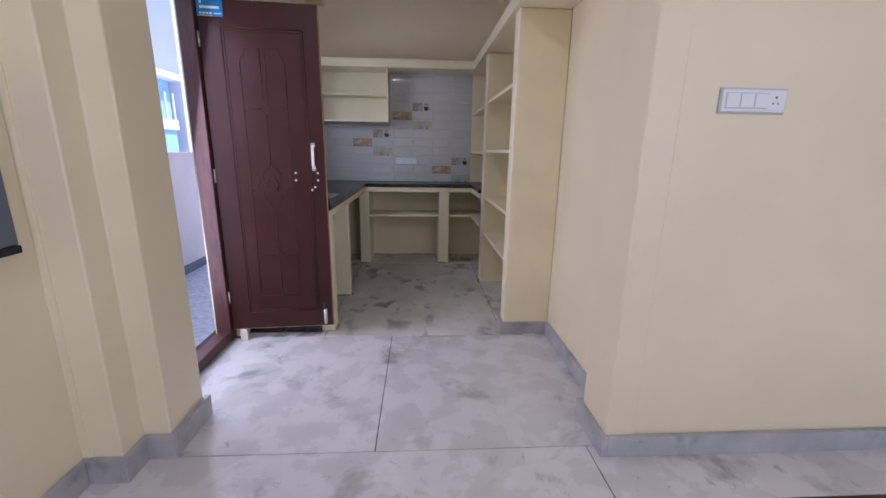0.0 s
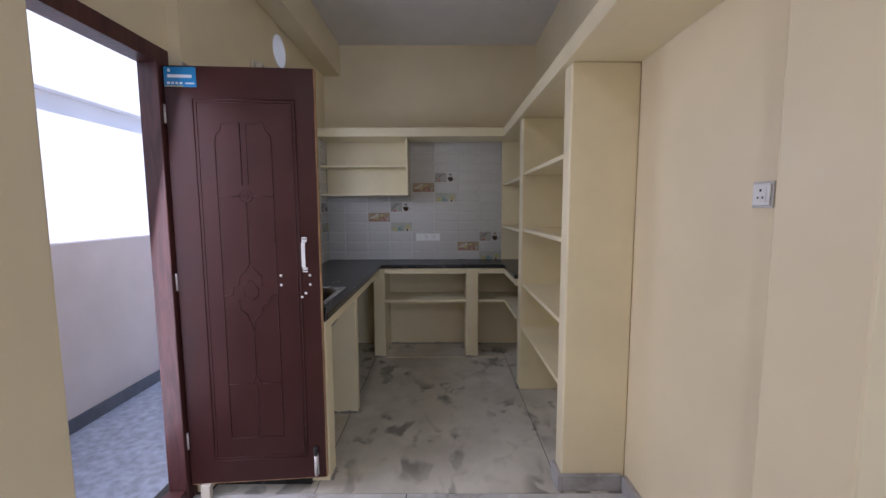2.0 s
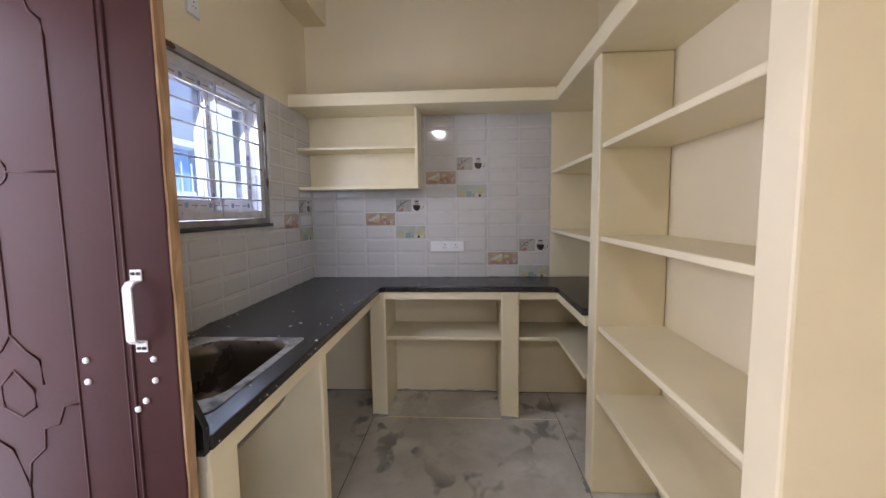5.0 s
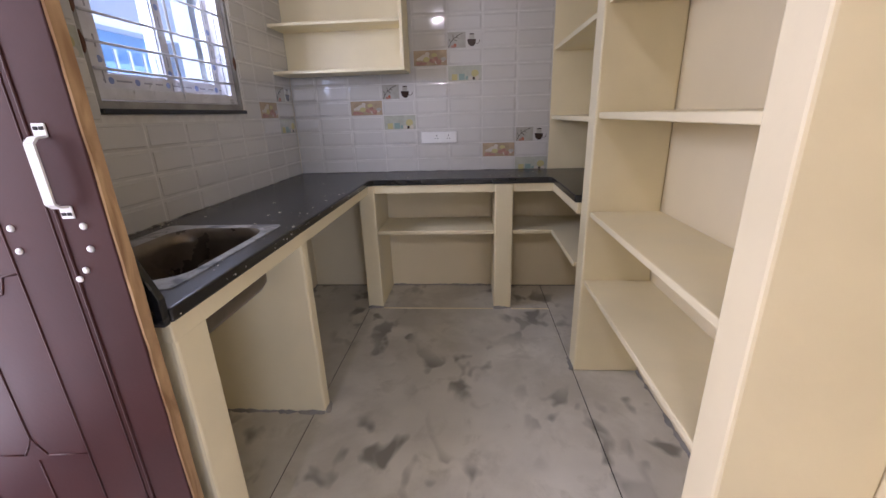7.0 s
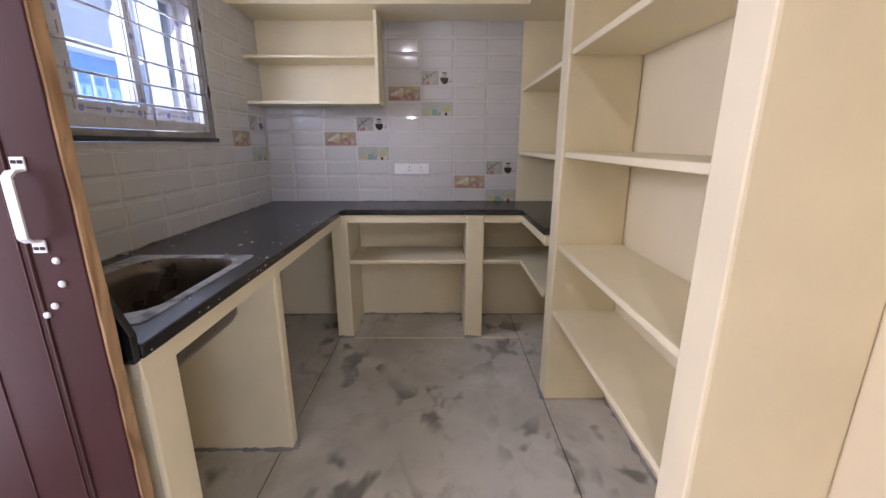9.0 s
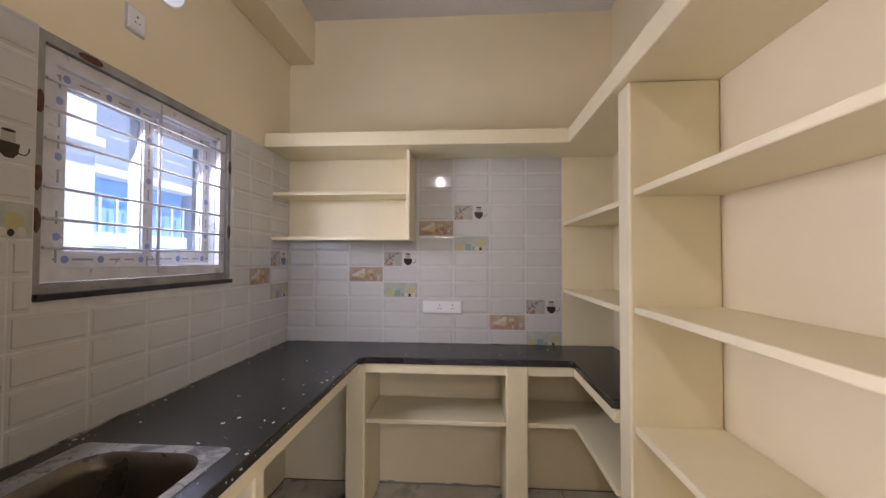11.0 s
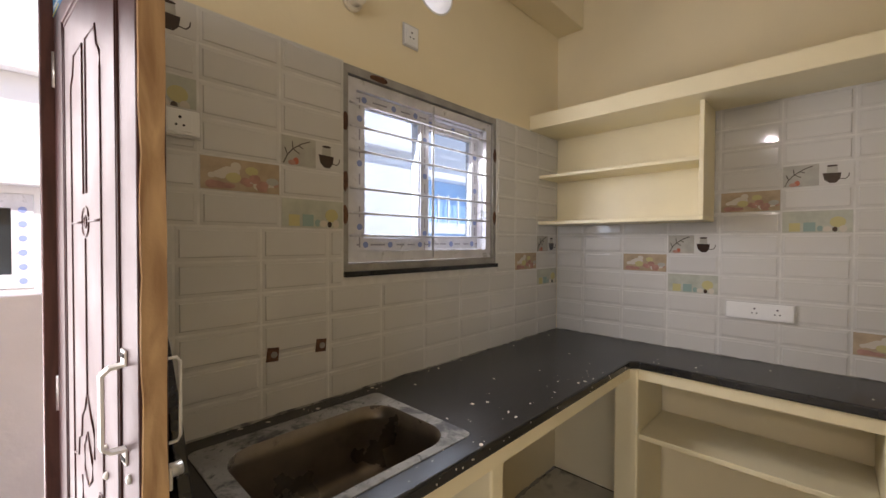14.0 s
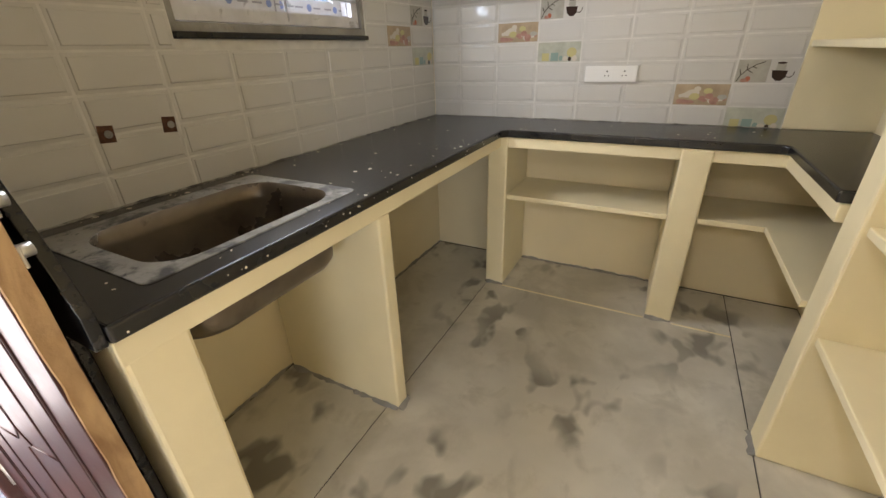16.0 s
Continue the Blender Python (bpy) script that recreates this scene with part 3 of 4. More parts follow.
def sash(name, y0, y1, z0, z1, x0, depth, w, marks=True, seed=0):
    b = bmesh.new()
    add_prism(b, rect(y0, y1, z0, z1), [rect(y0 + w, y1 - w, z0 + w, z1 - w)], alongx(x0), depth, 0)
    # stepped inner lip
    add_prism(b, rect(y0 + w * 0.999, y1 - w * 0.999, z0 + w * 0.999, z1 - w * 0.999), [rect(y0 + w + 0.006, y1 - w - 0.006, z0 + w + 0.006, z1 - w - 0.006)], alongx(x0 + depth * 0.3), depth * 0.4, 0)
    if marks:
        rn = random.Random(seed)
        xf = x0 + depth
        cy, cz = (y0 + y1) / 2, (z0 + z1) / 2
        spots = []
        for k in range(3):
            spots.append((y0 + (y1 - y0) * (k + 0.5 + rn.uniform(-0.2, 0.2)) / 3, z0 + w / 2, 0))
            spots.append((y0 + (y1 - y0) * (k + 0.5 + rn.uniform(-0.2, 0.2)) / 3, z1 - w / 2, 0))
            spots.append((y0 + w / 2, z0 + (z1 - z0) * (k + 0.5 + rn.uniform(-0.2, 0.2)) / 3, 1))
            spots.append((y1 - w / 2, z0 + (z1 - z0) * (k + 0.5 + rn.uniform(-0.2, 0.2)) / 3, 1))
        for y, z, up in spots:
            add_prism(b, circle(y, z, w * 0.26, 14), [], alongx(xf), 0.0008, 1)
            for s in (-1, 1):
                o = s * rn.uniform(0.04, 0.06)
                a, c = (0.003, 0.02) if up else (0.02, 0.003)
                add_box(b, xf, xf + 0.0008, y + (0 if up else o) - a, y + (0 if up else o) + a, z + (o if up else 0) - c, z + (o if up else 0) + c, 0, 2)
    return finish(name, b, [UPVC, BLUEMARK, GREYMARK], win)


sash("outer_frame", OF[0], OF[1], OF[2], OF[3], -1.235, 0.075, 0.040, False, 3)
sash("sliding_sash", 3.332, 3.708, 1.372, 1.954, -1.205, 0.028, 0.045, True, 4)
sash("sliding_sash", 3.665, 4.086, 1.372, 1.954, -1.238, 0.028, 0.050, True, 5)
for y0, y1, x in ((3.377, 3.663, -1.192), (3.715, 4.036, -1.225)):
    g = box("pane", x, x + 0.004, y0, y1, 1.417, 1.909, GLASS, 0, win)
    g.visible_shadow = False
bm = bmesh.new()
for z in (1.905, 1.822, 1.735, 1.600, 1.510, 1.428):
    add_tube(bm, [(-1.156, 3.300, z), (-1.156, 4.118, z)], 0.0048, 8)
for y in (3.722,):
    add_tube(bm, [(-1.163, y, 1.34), (-1.163, y, 1.99)], 0.0055, 8)
finish("grille", bm, BARMETAL, win)
bm = bmesh.new()
rn = random.Random(9)
for y, z in ((3.275, 1.83), (3.275, 1.62), (3.275, 1.50), (4.143, 1.84), (4.143, 1.53), (3.42, 2.013)):
    r = bmesh.ops.create_icosphere(bm, subdivisions=2, radius=0.021)
    for v in r["verts"]:
        v.co = Vector((-1.147 + v.co.x * 0.25, y + v.co.y * (0.6 if abs(z - 2.013) > 0.01 else 2.0), z + v.co.z * rn.uniform(1.0, 1.5) * (1.3 if abs(z - 2.013) > 0.01 else 0.5)))
finish("rust_spots", bm, RUST, win)

# round vent pipe
bm = bmesh.new()
add_prism(bm, circle(3.713, 2.49, 0.1128), [circle(3.713, 2.49, 0.106)], alongx(-1.33), 0.185)
tagged(finish("vent_pipe", bm, WHITEPL), "round white vent sleeve through the wall", "vent", kind="structure")


# ---- switch plates ----
def plate(name, m, w, h, modules, label):
    """A wall plate in its own x (right), z (up), facing -y."""
    p = new(name)
    p.matrix_basis = m
    tagged(p, label, "socket" if "socket" in name else "switch")

    def part(nm, b, mats):
        for v in b.verts:
            v.co = m @ v.co
        finish(nm, b, mats, p)
    b = bmesh.new()
    add_box(b, -w / 2 - 0.006, w / 2 + 0.006, -0.006, -0.0005, -h / 2 - 0.006, h / 2 + 0.006, 0.002)
    part("backplate", b, PLGREY)
    b = bmesh.new()
    add_box(b, -w / 2, w / 2, -0.011, -0.0055, -h / 2, h / 2, 0.003)
    part("cover", b, WHITEPL)
    x = -w / 2 + 0.012
    for kind, mw in modules:
        if not kind:
            x += mw
            continue
        b = bmesh.new()
        if kind == "switch":
            add_box(b, x + 0.0015, x + mw - 0.0015, -0.0155, -0.010, -h * 0.32, h * 0.32, 0.002)
            add_box(b, x, x + mw, -0.0113, -0.0105, -h * 0.36, h * 0.36, 0, 2)
        elif kind == "socket":
            add_box(b, x, x + mw, -0.0125, -0.010, -h * 0.36, h * 0.36, 0.001)
            c = x + mw / 2
            for dx, dz, r in ((0, 0.012, 0.0038), (-0.0085, -0.008, 0.003), (0.0085, -0.008, 0.003)):
                add_prism(b, circle(c + dx, dz, r, 10), [], alongy(-0.0125), -0.0006, 1)
        x += mw
        part("module", b, [WHITEPL, DARK, PLGREY])
    return p


plate("switch_plate", pose(1.143, 1.467, 1.402), 0.228, 0.072, (("switch", 0.051), ("switch", 0.051), ("switch", 0.051), ("socket", 0.051)), "white three-switch plate with socket on the hall wall")
plate("socket_plate", pose(XR, 1.877, 1.417, 0, 0, -90), 0.062, 0.060, (("socket", 0.038),), "white socket plate on the column")
plate("socket_plate", pose(-0.147, YB - 0.004, 1.100), 0.240, 0.072, (("", 0.07), ("socket", 0.045), ("", 0.03), ("socket", 0.055)), "white double socket plate on kitchen tiles")
plate("socket_plate", pose(XL + 0.004, 2.752, 1.712, 0, 0, 90), 0.135, 0.066, (("switch", 0.05), ("socket", 0.055)), "white socket plate on kitchen tiles")
plate("socket_plate", pose(XL - 0.008, 3.575, 2.228, 0, 0, 90), 0.070, 0.078, (("socket", 0.046),), "white single socket above the window")
ho = hub("lamp_holder", XL, 3.30, 2.25, "white lamp holder without bulb on wall", "lamp holder")
bm = bmesh.new()
add_tube(bm, [(XL - 0.0075, 3.30, 2.25), (XL + 0.010, 3.30, 2.25)], 0.036, 24)
add_tube(bm, [(XL + 0.012, 3.30, 2.25), (XL + 0.022, 3.30, 2.25), (XL + 0.05, 3.30, 2.244)], 0.024, 20)
finish("body", bm, IVORY, ho)
bm = bmesh.new()
for dy in (-0.008, 0.008):
    add_tube(bm, [(XL + 0.049, 3.30 + dy, 2.246), (XL + 0.052, 3.30 + dy, 2.246)], 0.004, 8)
finish("contacts", bm, DARK, ho)

cl = hub("ceiling_lamp", -0.56, -0.65, 2.95, "round white lit ceiling lamp in the hall", "ceiling lamp")
bm = bmesh.new()
add_tube(bm, [(-0.56, -0.65, 2.9495), (-0.56, -0.65, 2.925)], 0.075, 28)
finish("housing", bm, WHITEPL, cl)
bm = bmesh.new()
add_tube(bm, [(-0.56, -0.65, 2.9245), (-0.56, -0.65, 2.915)], 0.052, 28)
finish("diffuser", bm, GLOW, cl)

# grey panel box at the hall wall
pb = hub("panel_box", -1.22, 1.0, 0.9, "dark grey-blue panel box on the hall wall", "panel box")
box("case", -1.2315, -1.200, 0.72, 1.325, 0.925, 1.45, PANEL, 0.006, pb)
box("lower_trim", -1.2315, -1.197, 0.72, 1.327, 0.900, 0.924, DARK, 0.003, pb)

# ---- outdoors ----
structure(box("ground", -60, 60, -60, 60, -0.6, -0.35, OUTFLOOR), "grey ground outside", "ground")
structure(box("passage_floor", -2.62, -1.332, -6, 7.0, -0.3, -0.095, OUTFLOOR), "grey granite passage floor outside", "pavement")
par = hub("parapet_wall", -2.5, 1, -0.3, "plain cream parapet wall with dark granite skirting", "parapet")
box("wall", -2.62, -2.47, -6, 7.0, -0.094, 1.165, PARAPET, 0.004, par)
box("skirting", -2.469, -2.452, -6, 7.0, -0.094, 0.0, SKIRTOUT, 0.002, par)
nb = hub("neighbour_house", -3.6, 1, -0.35, "white painted neighbouring house with window and ledge", "house")
prism("wall", rect(-6, 5.9, -0.35, 6.5), [rect(1.42, 2.53, 1.105, 1.70)], alongx(-3.60), -0.2, OUTWALL, nb)
box("ledge", -3.598, -3.49, -6, 5.9, 2.455, 2.55, OUTWALL, 0.01, nb)
# added slab above the window, standing for the shading at its recess top
box("recess_shade_slab", -3.598, -3.49, 1.2, 2.75, 1.75, 1.82, OUTWALL, 0.01, nb)
bm = bmesh.new()
add_prism(bm, rect(1.422, 2.528, 1.107, 1.698), [rect(1.50, 2.43, 1.19, 1.61)], alongx(-3.64), 0.05)
for k in range(6):
    add_prism(bm, circle(2.48, 1.15 + 0.09 * k, 0.02, 12), [], alongx(-3.589), 0.002, 1)
    add_prism(bm, circle(1.55 + 0.15 * k, 1.655, 0.02, 12), [], alongx(-3.589), 0.002, 1)
finish("window_frame", bm, [UPVC, BLUEMARK], nb)
box("window_glass", -3.65, -3.642, 1.50, 2.43, 1.19, 1.61, DARKGLASS, 0, nb)
fh = hub("far_house", -5.2, 12, -0.35, "distant blue and white painted house", "house")
box("wall", -9.0, -5.0, 6.6, 9.0, -0.35, 1.55, OUTBLUE, 0.01, fh)
box("band", -9.0, -4.94, 6.6, 9.0, 1.551, 1.75, OUTWALL, 0.01, fh)
box("upper_wall", -9.0, -5.05, 6.6, 9.0, 1.751, 2.5, OUTBLUE, 0.01, fh)
box("roof", -9.2, -4.8, 6.55, 9.05, 2.501, 2.62, OUTWALL, 0.01, fh)
for k in range(9):
    box("railing_bar", -4.93, -4.90, 6.75 + 0.26 * k, 6.79 + 0.26 * k, 1.752, 2.25, OUTWALL, 0.004, fh)
wh = hub("white_house", -5.2, 12, -0.35, "distant white painted house", "house")
box("wall", -9.0, -4.9, 9.2, 20.0, -0.35, 5.5, OUTWALL, 0.01, wh)
box("roof", -9.2, -4.7, 9.1, 20.2, 5.501, 5.65, OUTWALL, 0.01, wh)

# ---- floor: bed and separate slabs ----
fl = structure(box("floor", -1.40, 3.8, -3.2, YB + 0.2, -0.12, -0.006, JOINT), "polished pale stone slab floor with thin joints", "floor")


def slab(x0, x1, y0, y1, mat, dz=0.0):
    g = 0.0023 if mat is KSLAB else 0.0022
    o = box("slab", x0 + g, x1 - g, y0 + g, y1 - g, -0.0055, dz, mat, 0.0012, fl, 1)
    return o


slab(-1.288, -0.177, 1.508, 2.585, SLAB)
slab(-0.177, XR, 1.508, 2.585, SLAB)
slab(XL, -0.628, 2.585, YB, KSLAB)
slab(-0.628, 0.582, 2.585, 4.398, KSLAB, 0.0)
slab(-0.628, 0.582, 4.398, YB, KSLAB)
slab(0.582, XR, 2.585, YB, KSLAB)
slab(-1.23, 0.722, 1.215, 1.508, SLAB)
slab(0.722, 3.6, 1.215, 1.508, SLAB)
o = box("border_strip", -1.23, 3.6, 1.152, 1.2135, -0.0055, 0.0, EDGEGRANITE, 0.0012, fl, 1)
for i in range(5):
    for j in range(4):
        slab(-1.23 + i * 0.966, -1.23 + (i + 1) * 0.966, 1.150 - (j + 1) * 1.035, 1.150 - j * 1.035, SLAB)

box("edge_strip", -0.53, 0.21, 4.386, 4.3935, -0.0055, 0.004, SHELFCREAM, 0.001, fl, 1)
box("edge_strip", 0.335, 0.58, 4.386, 4.3935, -0.0055, 0.004, SHELFCREAM, 0.001, fl, 1)

# ---- dried splashes on the counter ----
rn = random.Random(21)
bm = bmesh.new()
for k in range(115):
    side = rn.random()
    if side < 0.62:
        x, y = FX - abs(rn.gauss(0, 0.10)) - 0.012, rn.uniform(2.70, 4.35)
    elif side < 0.85:
        x, y = rn.uniform(-0.5, 0.5), FY + 0.012 + abs(rn.gauss(0, 0.10))
    else:
        x, y = XL + 0.02 + abs(rn.gauss(0, 0.04)), rn.uniform(2.7, 4.6)
    if -1.07 < x < -0.64 and 2.76 < y < 3.36 or x < XL + 0.012 or y > YB - 0.012:
        continue
    r, st = rn.choice((0.0012, 0.0015, 0.0018, 0.0025, 0.004, 0.007)), rn.uniform(0.2, 1.0)
    a0 = rn.uniform(0, 3)
    ring = [(x + r * math.cos(a) * math.cos(a0) - r * st * math.sin(a) * math.sin(a0), y + r * math.cos(a) * math.sin(a0) + r * st * math.sin(a) * math.cos(a0)) for a in [q * math.tau / 8 for q in range(8)]]
    add_prism(bm, ring, [], flatplan(0.8731), 0.0008)
for k in range(22):
    y, z = rn.uniform(2.69, 4.35), rn.uniform(0.847, 0.866)
    add_prism(bm, circle(y, z, rn.uniform(0.001, 0.003), 8), [], alongx(FX), 0.0008)
tagged(finish("cement_splashes", bm, BLOCK), "dried pale cement splashes on the black granite", "splashes", kind="stuff")

# ---- rough cement left along joints ----
def bead(name, pts, h, w, mat, label, seed):
    """An uneven low fillet of cement along each joint: start, end and the way it spreads."""
    rn = random.Random(seed)
    b = bmesh.new()
    for (ax, ay, az), (bx, by, bz), (nx, ny) in pts:
        d = Vector((bx - ax, by - ay, bz - az))
        n = max(3, int(d.length / 0.018))
        q0 = None
        for k in range(n + 1):
            p = Vector((ax, ay, az)) + d * (k / n)
            f = 0.35 + 0.65 * abs(math.sin(k * 0.37 + seed) * math.sin(k * 0.113 + 2 * seed)) + rn.uniform(-0.25, 0.35)
            f = max(0.12, f)
            hh, ww = h * f, w * max(0.15, f + rn.uniform(-0.3, 0.3))
            q = [b.verts.new(p + o) for o in (Vector((0, 0, 0)), Vector((nx * ww, ny * ww, 0)), Vector((nx * ww * 0.45, ny * ww * 0.45, hh * 0.6)), Vector((0, 0, hh)))]
            if q0:
                for e in range(4):
                    b.faces.new((q0[e], q0[(e + 1) % 4], q[(e + 1) % 4], q[e]))
            else:
                b.faces.new(q)
            q0 = q
        b.faces.new(q0)
    return structure(finish(name, b, mat), label, "cement joint")


e = 0.0006
bead("trim_counter", [((XL + 0.003, 2.675, 0.8735), (XL + 0.003, 4.775, 0.8735), (1, 0)), ((-1.135, YB - 0.004, 0.8735), (0.58, YB - 0.004, 0.8735), (0, -1))],
     0.005, 0.010, RIM, "smeared grey cement along the counter and tiles", 3)
bead("trim_floor", [((0.585, 2.617, e), (0.585, 2.725, e), (-1, 0)), ((0.6, 2.7225, e), (XR - 0.002, 2.7225, e), (0, 1)), ((XR - 0.001, 2.73, e), (XR - 0.001, 3.715, e), (-1, 0)),
                    ((0.584, 3.715, e), (0.584, 3.823, e), (-1, 0)), ((-0.5775, 3.37, e), (-0.5775, 3.433, e), (1, 0)), ((-1.13, 3.371, e), (-0.58, 3.371, e), (0, -1)),
                    ((-1.13, 3.433, e), (-0.58, 3.433, e), (0, 1)), ((-1.146, 2.79, e), (-1.146, 3.37, e), (1, 0)), ((-1.146, 3.44, e), (-1.146, 4.77, e), (1, 0)),
                    ((-0.64, FY + 0.004, e), (-0.535, FY + 0.004, e), (0, -1)), ((0.215, FY + 0.004, e), (0.33, FY + 0.004, e), (0, -1)), ((-0.534, YB + 0.006, e), (0.21, YB + 0.006, e), (0, -1)),
                    ((-0.5735, 2.68, e), (-0.5735, 2.788, e), (1, 0))],
     0.012, 0.016, CEMENT, "rough grey cement along the foot of the masonry", 7)

# ---- wall tiles ----
TW, TH = 0.2225, 0.0975
tile_meshes = {}


def tile_mesh(w, h):
    """A pillowed ceramic piece: w along x, h along z, facing -y, its lower left back corner at the origin."""
    key = (round(w, 3), round(h, 3))
    if key not in tile_meshes:
        b = bmesh.new()
        g, e = 0.0023, min(0.011, w * 0.2, h * 0.2)
        loops = [(g, 0.0), (g, -0.0048), (g + 0.0012, -0.0058), (g + e - 0.002, -0.0066), (g + e, -0.0092)]
        rr = [[b.verts.new((a, y, c)) for a, c in ((i, i), (w - i, i), (w - i, h - i), (i, h - i))] for i, y in loops]
        for p, q in zip(rr, rr[1:]):
            for k in range(4):
                b.faces.new((p[k], p[(k + 1) % 4], q[(k + 1) % 4], q[k]))
        b.faces.new(rr[-1])
        bmesh.ops.recalc_face_normals(b, faces=b.faces)
        me = bpy.data.meshes.new("tile")
        b.to_mesh(me)
        b.free()
        me.materials.append(TILE)
        tile_meshes[key] = me
    return tile_meshes[key]


PBEIGE = material("print_beige", (0.40, 0.31, 0.21), 0.12, var=0.18, scale=25)
PGREY = material("print_grey", (0.40, 0.385, 0.34), 0.12, var=0.12, scale=25)
PSAGE = material("print_sage", (0.44, 0.45, 0.38), 0.12, var=0.12, scale=25)
PDARK = material("print_dark_brown", (0.045, 0.028, 0.022), 0.15)
PWHITE = material("print_white", (0.58, 0.53, 0.45), 0.12)
PRED = material("print_soft_red", (0.38, 0.21, 0.17), 0.15, var=0.2, scale=40)
PORANGE = material("print_orange", (0.42, 0.13, 0.08), 0.15)
PYELLOW = material("print_yellow", (0.50, 0.45, 0.22), 0.15)
PTEAL = material("print_teal", (0.25, 0.35, 0.32), 0.15)
PMATS = [TILE, PBEIGE, PGREY, PSAGE, PDARK, PWHITE, PRED, PORANGE, PYELLOW, PTEAL]
decor = {}


def blob(b, cx, cz, rx, rz, mat, y, n=16):
    add_prism(b, [(cx + rx * math.cos(k * math.tau / n), cz + rz * math.sin(k * math.tau / n)) for k in range(n)], [], alongy(y), -0.0004, mat)


def decor_mesh(kind, w):
    """A flat printed piece of the same size, its picture in thin coloured shapes."""
    key = (kind, round(w, 3))
    if key in decor:
        return decor[key]
    b = bmesh.new()
    g = 0.0016
    add_box(b, g, w - g, -0.0062, 0.0, g, TH - g, 0.0008, 0, None, 1)
    y = -0.0062
    sx = w / TW
    pic = {"flower": 1, "branch": 2, "cups": 3}[kind]
    full = (w - g * 2.5) if kind != "branch" else 0.118 * sx
    add_prism(b, rect(g * 2.5, full, g * 2.5, TH - g * 2.5), [], alongy(y), -0.0003, pic)
    y -= 0.0004
    S = lambda v: v * sx
    if kind == "flower":
        fr = random.Random(14)
        for k in range(26):
            cx, cz = 0.018 + 0.186 * fr.random(), 0.014 + 0.060 * fr.random() ** 1.4
            mat = fr.choice((5, 5, 5, 6, 8, 1, 2))
            if cz < 0.028 and fr.random() < 0.5:
                mat = 6
            rx = min(fr.uniform(0.008, 0.026), cx - 0.006, 0.216 - cx)
            rz = min(fr.uniform(0.006, 0.017), cz - 0.006, 0.090 - cz)
            blob(b, S(cx), cz, S(rx), rz, mat, y - 0.00015 * k, 10)
    elif kind == "branch":
        def stroke(pts, t):
            for (ax, az), (bx, bz) in zip(pts, pts[1:]):
                d = Vector((bx - ax, bz - az)).normalized() * t
                add_prism(b, [(S(ax - d.y), az + d.x), (S(ax + d.y), az - d.x), (S(bx + d.y), bz - d.x), (S(bx - d.y), bz + d.x)], [], alongy(y), -0.0004, 4)
        stroke([(0.010, 0.008), (0.022, 0.034), (0.040, 0.055), (0.070, 0.075), (0.098, 0.086)], 0.0016)
        stroke([(0.022, 0.034), (0.014, 0.056)], 0.0015)
        stroke([(0.040, 0.055), (0.038, 0.078)], 0.0015)
        stroke([(0.040, 0.055), (0.062, 0.042)], 0.0015)
        stroke([(0.058, 0.067), (0.074, 0.060)], 0.0015)
        blob(b, S(0.050), 0.018, S(0.009), 0.011, 7, y - 0.0005)
        blob(b, S(0.036), 0.012, S(0.012), 0.008, 6, y - 0.0010)
        # cup with saucer handle on the plain half
        add_prism(b, [(S(0.128), 0.052), (S(0.134), 0.024), (S(0.150), 0.010), (S(0.168), 0.010), (S(0.180), 0.024), (S(0.184), 0.050)], [], alongy(y), -0.0004, 4)
        add_prism(b, [(S(0.140), 0.051), (S(0.174), 0.051), (S(0.172), 0.080), (S(0.142), 0.080)], [], alongy(y), -0.0003, 2)
        blob(b, S(0.157), 0.080, S(0.017), 0.004, 4, y - 0.0003)
        stroke([(0.180, 0.026), (0.196, 0.024), (0.205, 0.034), (0.206, 0.046)], 0.0015)
    else:
        add_prism(b, rect(S(0.026), S(0.062), 0.008, 0.044), [], alongy(y), -0.0004, 8)
        add_prism(b, rect(S(0.072), S(0.110), 0.008, 0.046), [], alongy(y), -0.0004, 9)
        blob(b, S(0.124), 0.020, S(0.010), 0.012, 9, y)
        blob(b, S(0.145), 0.018, S(0.014), 0.011, 5, y)
        blob(b, S(0.176), 0.046, S(0.024), 0.022, 8, y)
        blob(b, S(0.168), 0.016, S(0.008), 0.010, 4, y - 0.0005)
        blob(b, S(0.192), 0.018, S(0.012), 0.014, 5, y - 0.0005)
    bmesh.ops.recalc_face_normals(b, faces=b.faces)
    me = bpy.data.meshes.new("printed_tile")
    b.to_mesh(me)
    b.free()
    for m in PMATS:
        me.materials.append(m)
    decor[key] = me
    return me


ROW0 = 0.8625


def lay(wall, spans, rows, place, prints, skip):
    """Rows of pieces: spans(row) gives the joints along the wall."""
    for r in rows:
        z = ROW0 + r * TH
        cuts = spans(r)
        for a, b in zip(cuts, cuts[1:]):
            if skip(a, b, z):
                continue
            kind = prints.get((round(a, 2), r))
            o = new("printed_tile" if kind else "tile", decor_mesh(kind, b - a) if kind else tile_mesh(b - a, TH))
            o.matrix_basis = place(a, z)
            under(o, wall)


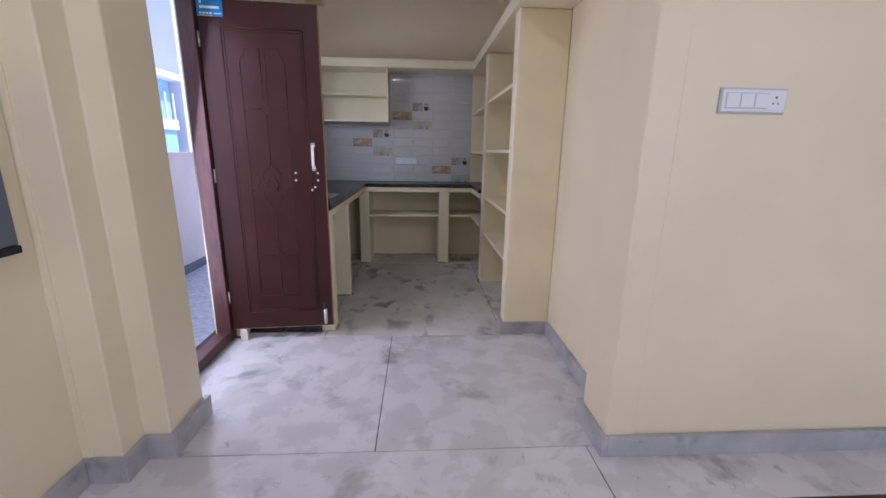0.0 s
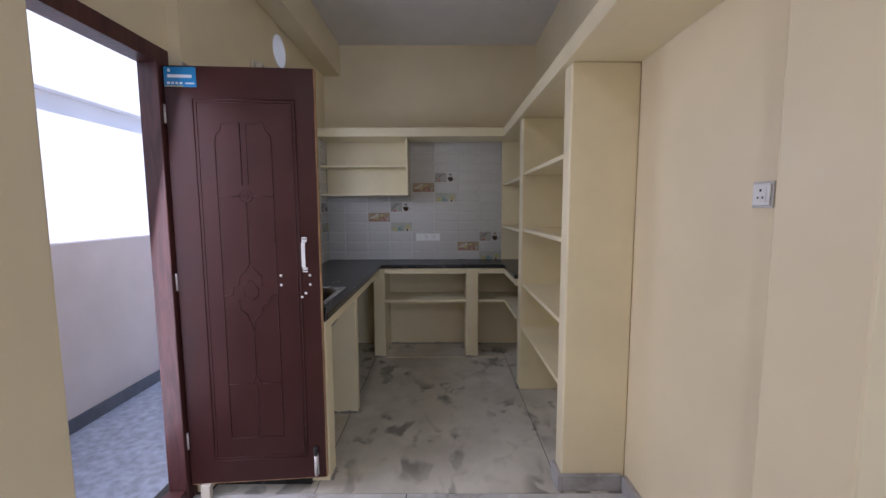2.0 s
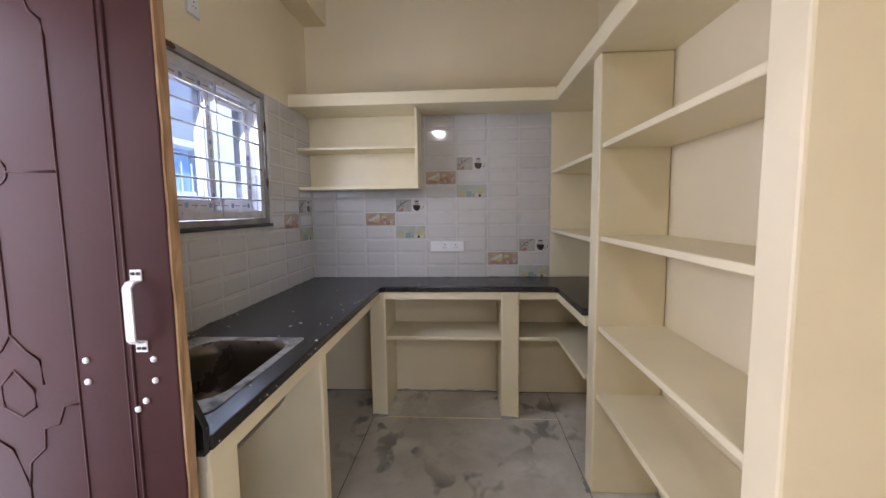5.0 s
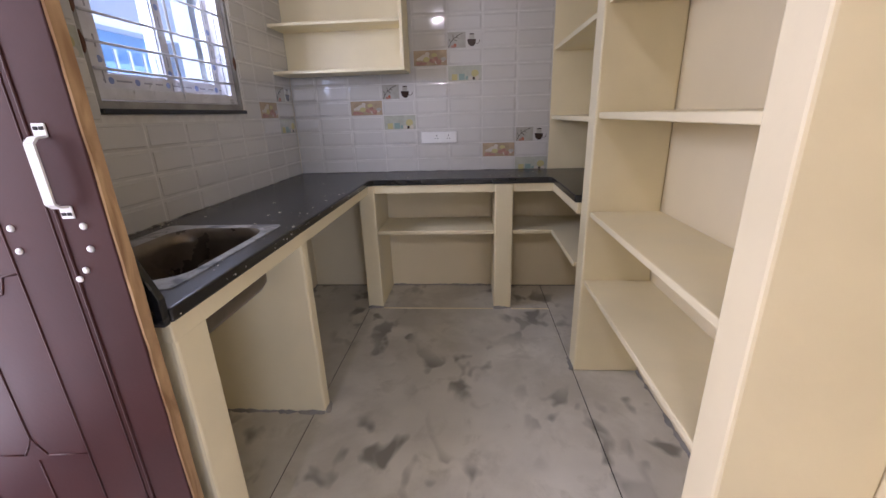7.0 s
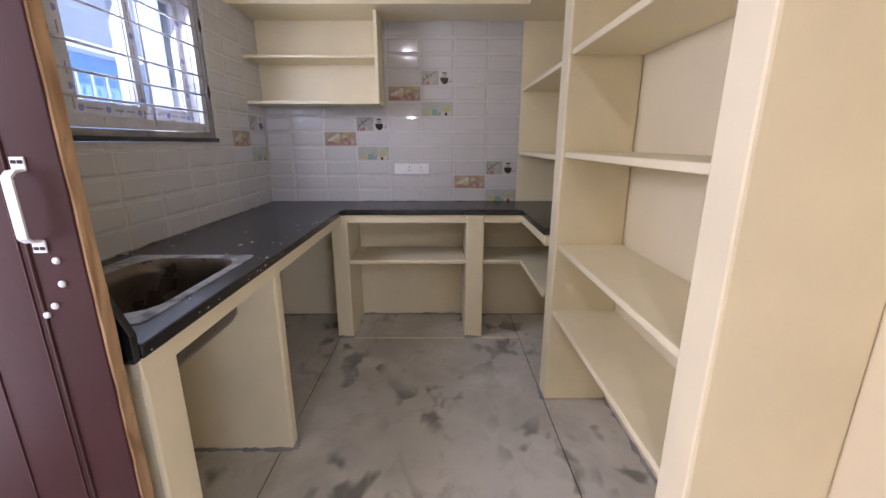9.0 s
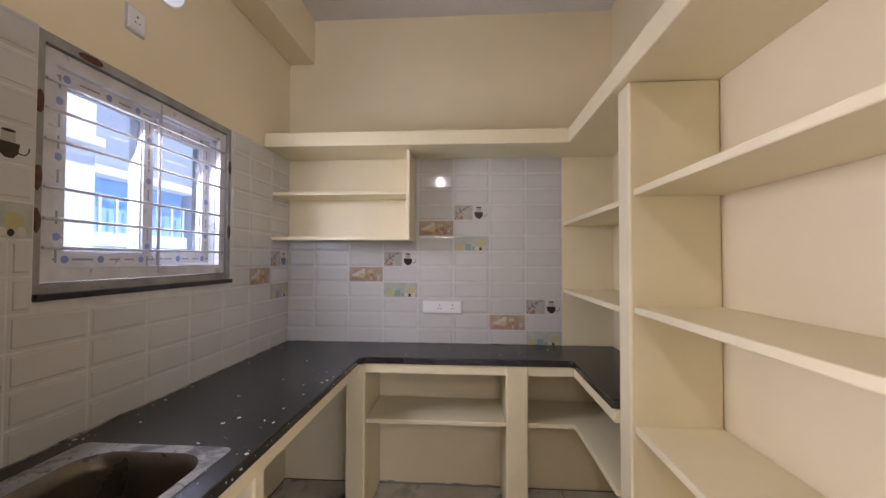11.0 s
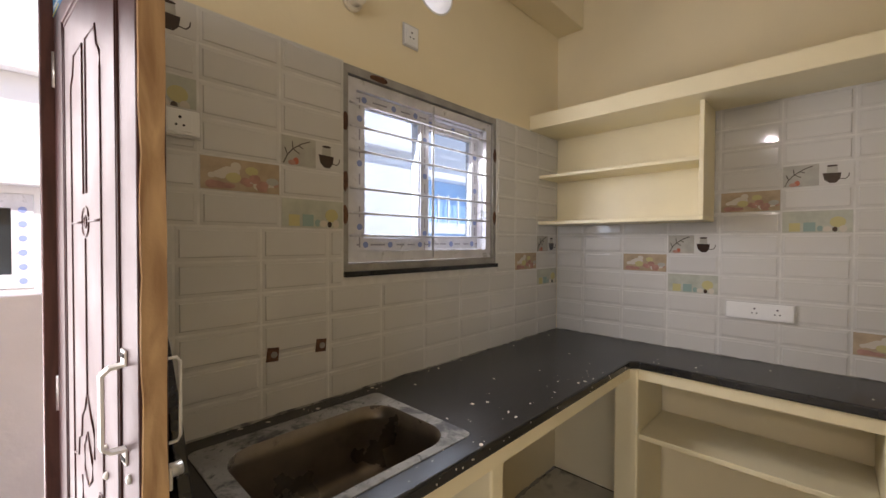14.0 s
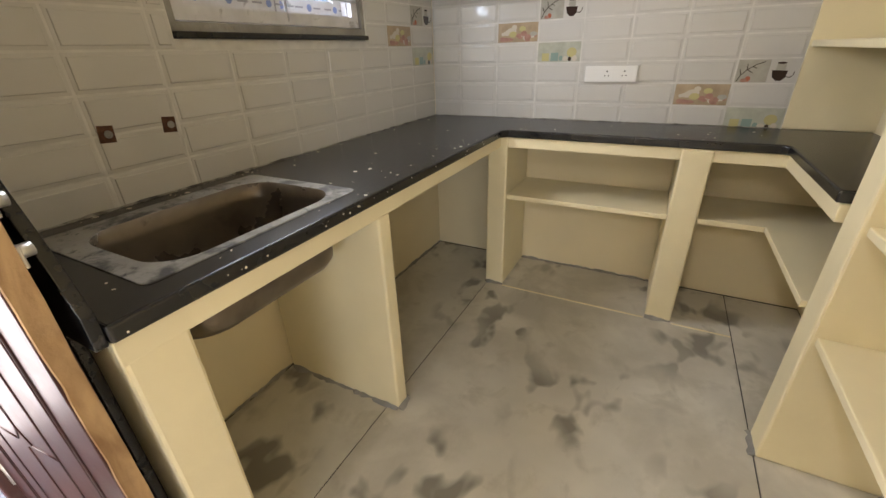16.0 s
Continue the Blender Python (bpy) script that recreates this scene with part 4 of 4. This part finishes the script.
north = bpy.data.objects["wall_north"]
NX = [XL, -0.967, -0.7445, -0.522, -0.2995, -0.077, 0.1455, 0.368, 0.5905]
nprints = {}
for c, r, k in ((5, 8, "branch"), (4, 7, "flower"), (5, 6, "cups"), (3, 5, "branch"), (2, 4, "flower"), (3, 3, "cups"),
                (7, 2, "branch"), (6, 1, "flower"), (7, 0, "cups")):
    nprints[(round(NX[c], 2), r)] = k
lay(north, lambda r: NX, range(0, 12), lambda a, z: pose(a, YB + 0.0075, z), nprints, lambda a, b, z: b < -0.32 and z > 1.51)
grout_n = box("grout", XL, 0.591, YB + 0.002, YB + 0.0079, 0.87, 2.0325, GROUT, 0, north)

LOW = [2.600, 2.761, 2.9835, 3.206, 3.4285, 3.651, 3.8735, 4.096, 4.3185, 4.541, YB]
UPP = [2.597, 2.8195, 3.042, 3.2645]
RUP = [4.155, 4.3185, 4.541, YB]


def wspans(r):
    z = ROW0 + r * TH
    return LOW if r < 6 else UPP


wprints = {}
for y, r, k in ((4.541, 5, "branch"), (4.3185, 4, "flower"), (4.541, 3, "cups")):
    wprints[(round(y, 2), r)] = k
for y, r, k in ((3.042, 8, "branch"), (2.8195, 7, "flower"), (3.042, 6, "cups"), (2.597, 11, "branch"), (2.597, 9, "cups")):
    wprints[(round(y, 2), r)] = k
wplace = lambda a, z: pose(XL - 0.0075, a, z, 0, 0, 90)
inwin = lambda a, b, z: b > 3.266 and a < 4.15 and z > 1.21
lay(wl, lambda r: LOW if r < 4 else [2.597, 2.761, 2.9835, 3.206, 3.2645] if r < 6 else UPP, range(0, 12), wplace, wprints, lambda a, b, z: False)
lay(wl, lambda r: [4.155, 4.3185, 4.541, YB], range(4, 12), wplace, wprints, lambda a, b, z: False)
prism("grout", [(2.60, 0.87), (YB, 0.87), (YB, 2.0325), (4.1545, 2.0325), (4.1545, 1.2795), (3.2645, 1.2795), (3.2645, 2.0325), (2.60, 2.0325)], [], alongx(XL - 0.0079), 0.0059, GROUT, wl)
# two cut pipe holes above the sink
for y in (3.015, 3.176):
    h = hub("pipe_hole", XL, y, 1.061, "rough square pipe hole cut in the tiles", "pipe hole")
    bm = bmesh.new()
    add_prism(bm, [(y - 0.021, 1.041), (y + 0.017, 1.038), (y + 0.020, 1.080), (y - 0.016, 1.084)], [], alongx(XL + 0.0015), 0.001, 0)
    finish("recess", bm, RUST, h)
    bm = bmesh.new()
    add_tube(bm, [(XL + 0.0026, y + 0.004, 1.060), (XL + 0.004, y + 0.004, 1.060)], 0.010, 14, 0)
    finish("pipe_end", bm, CEMENT, h)
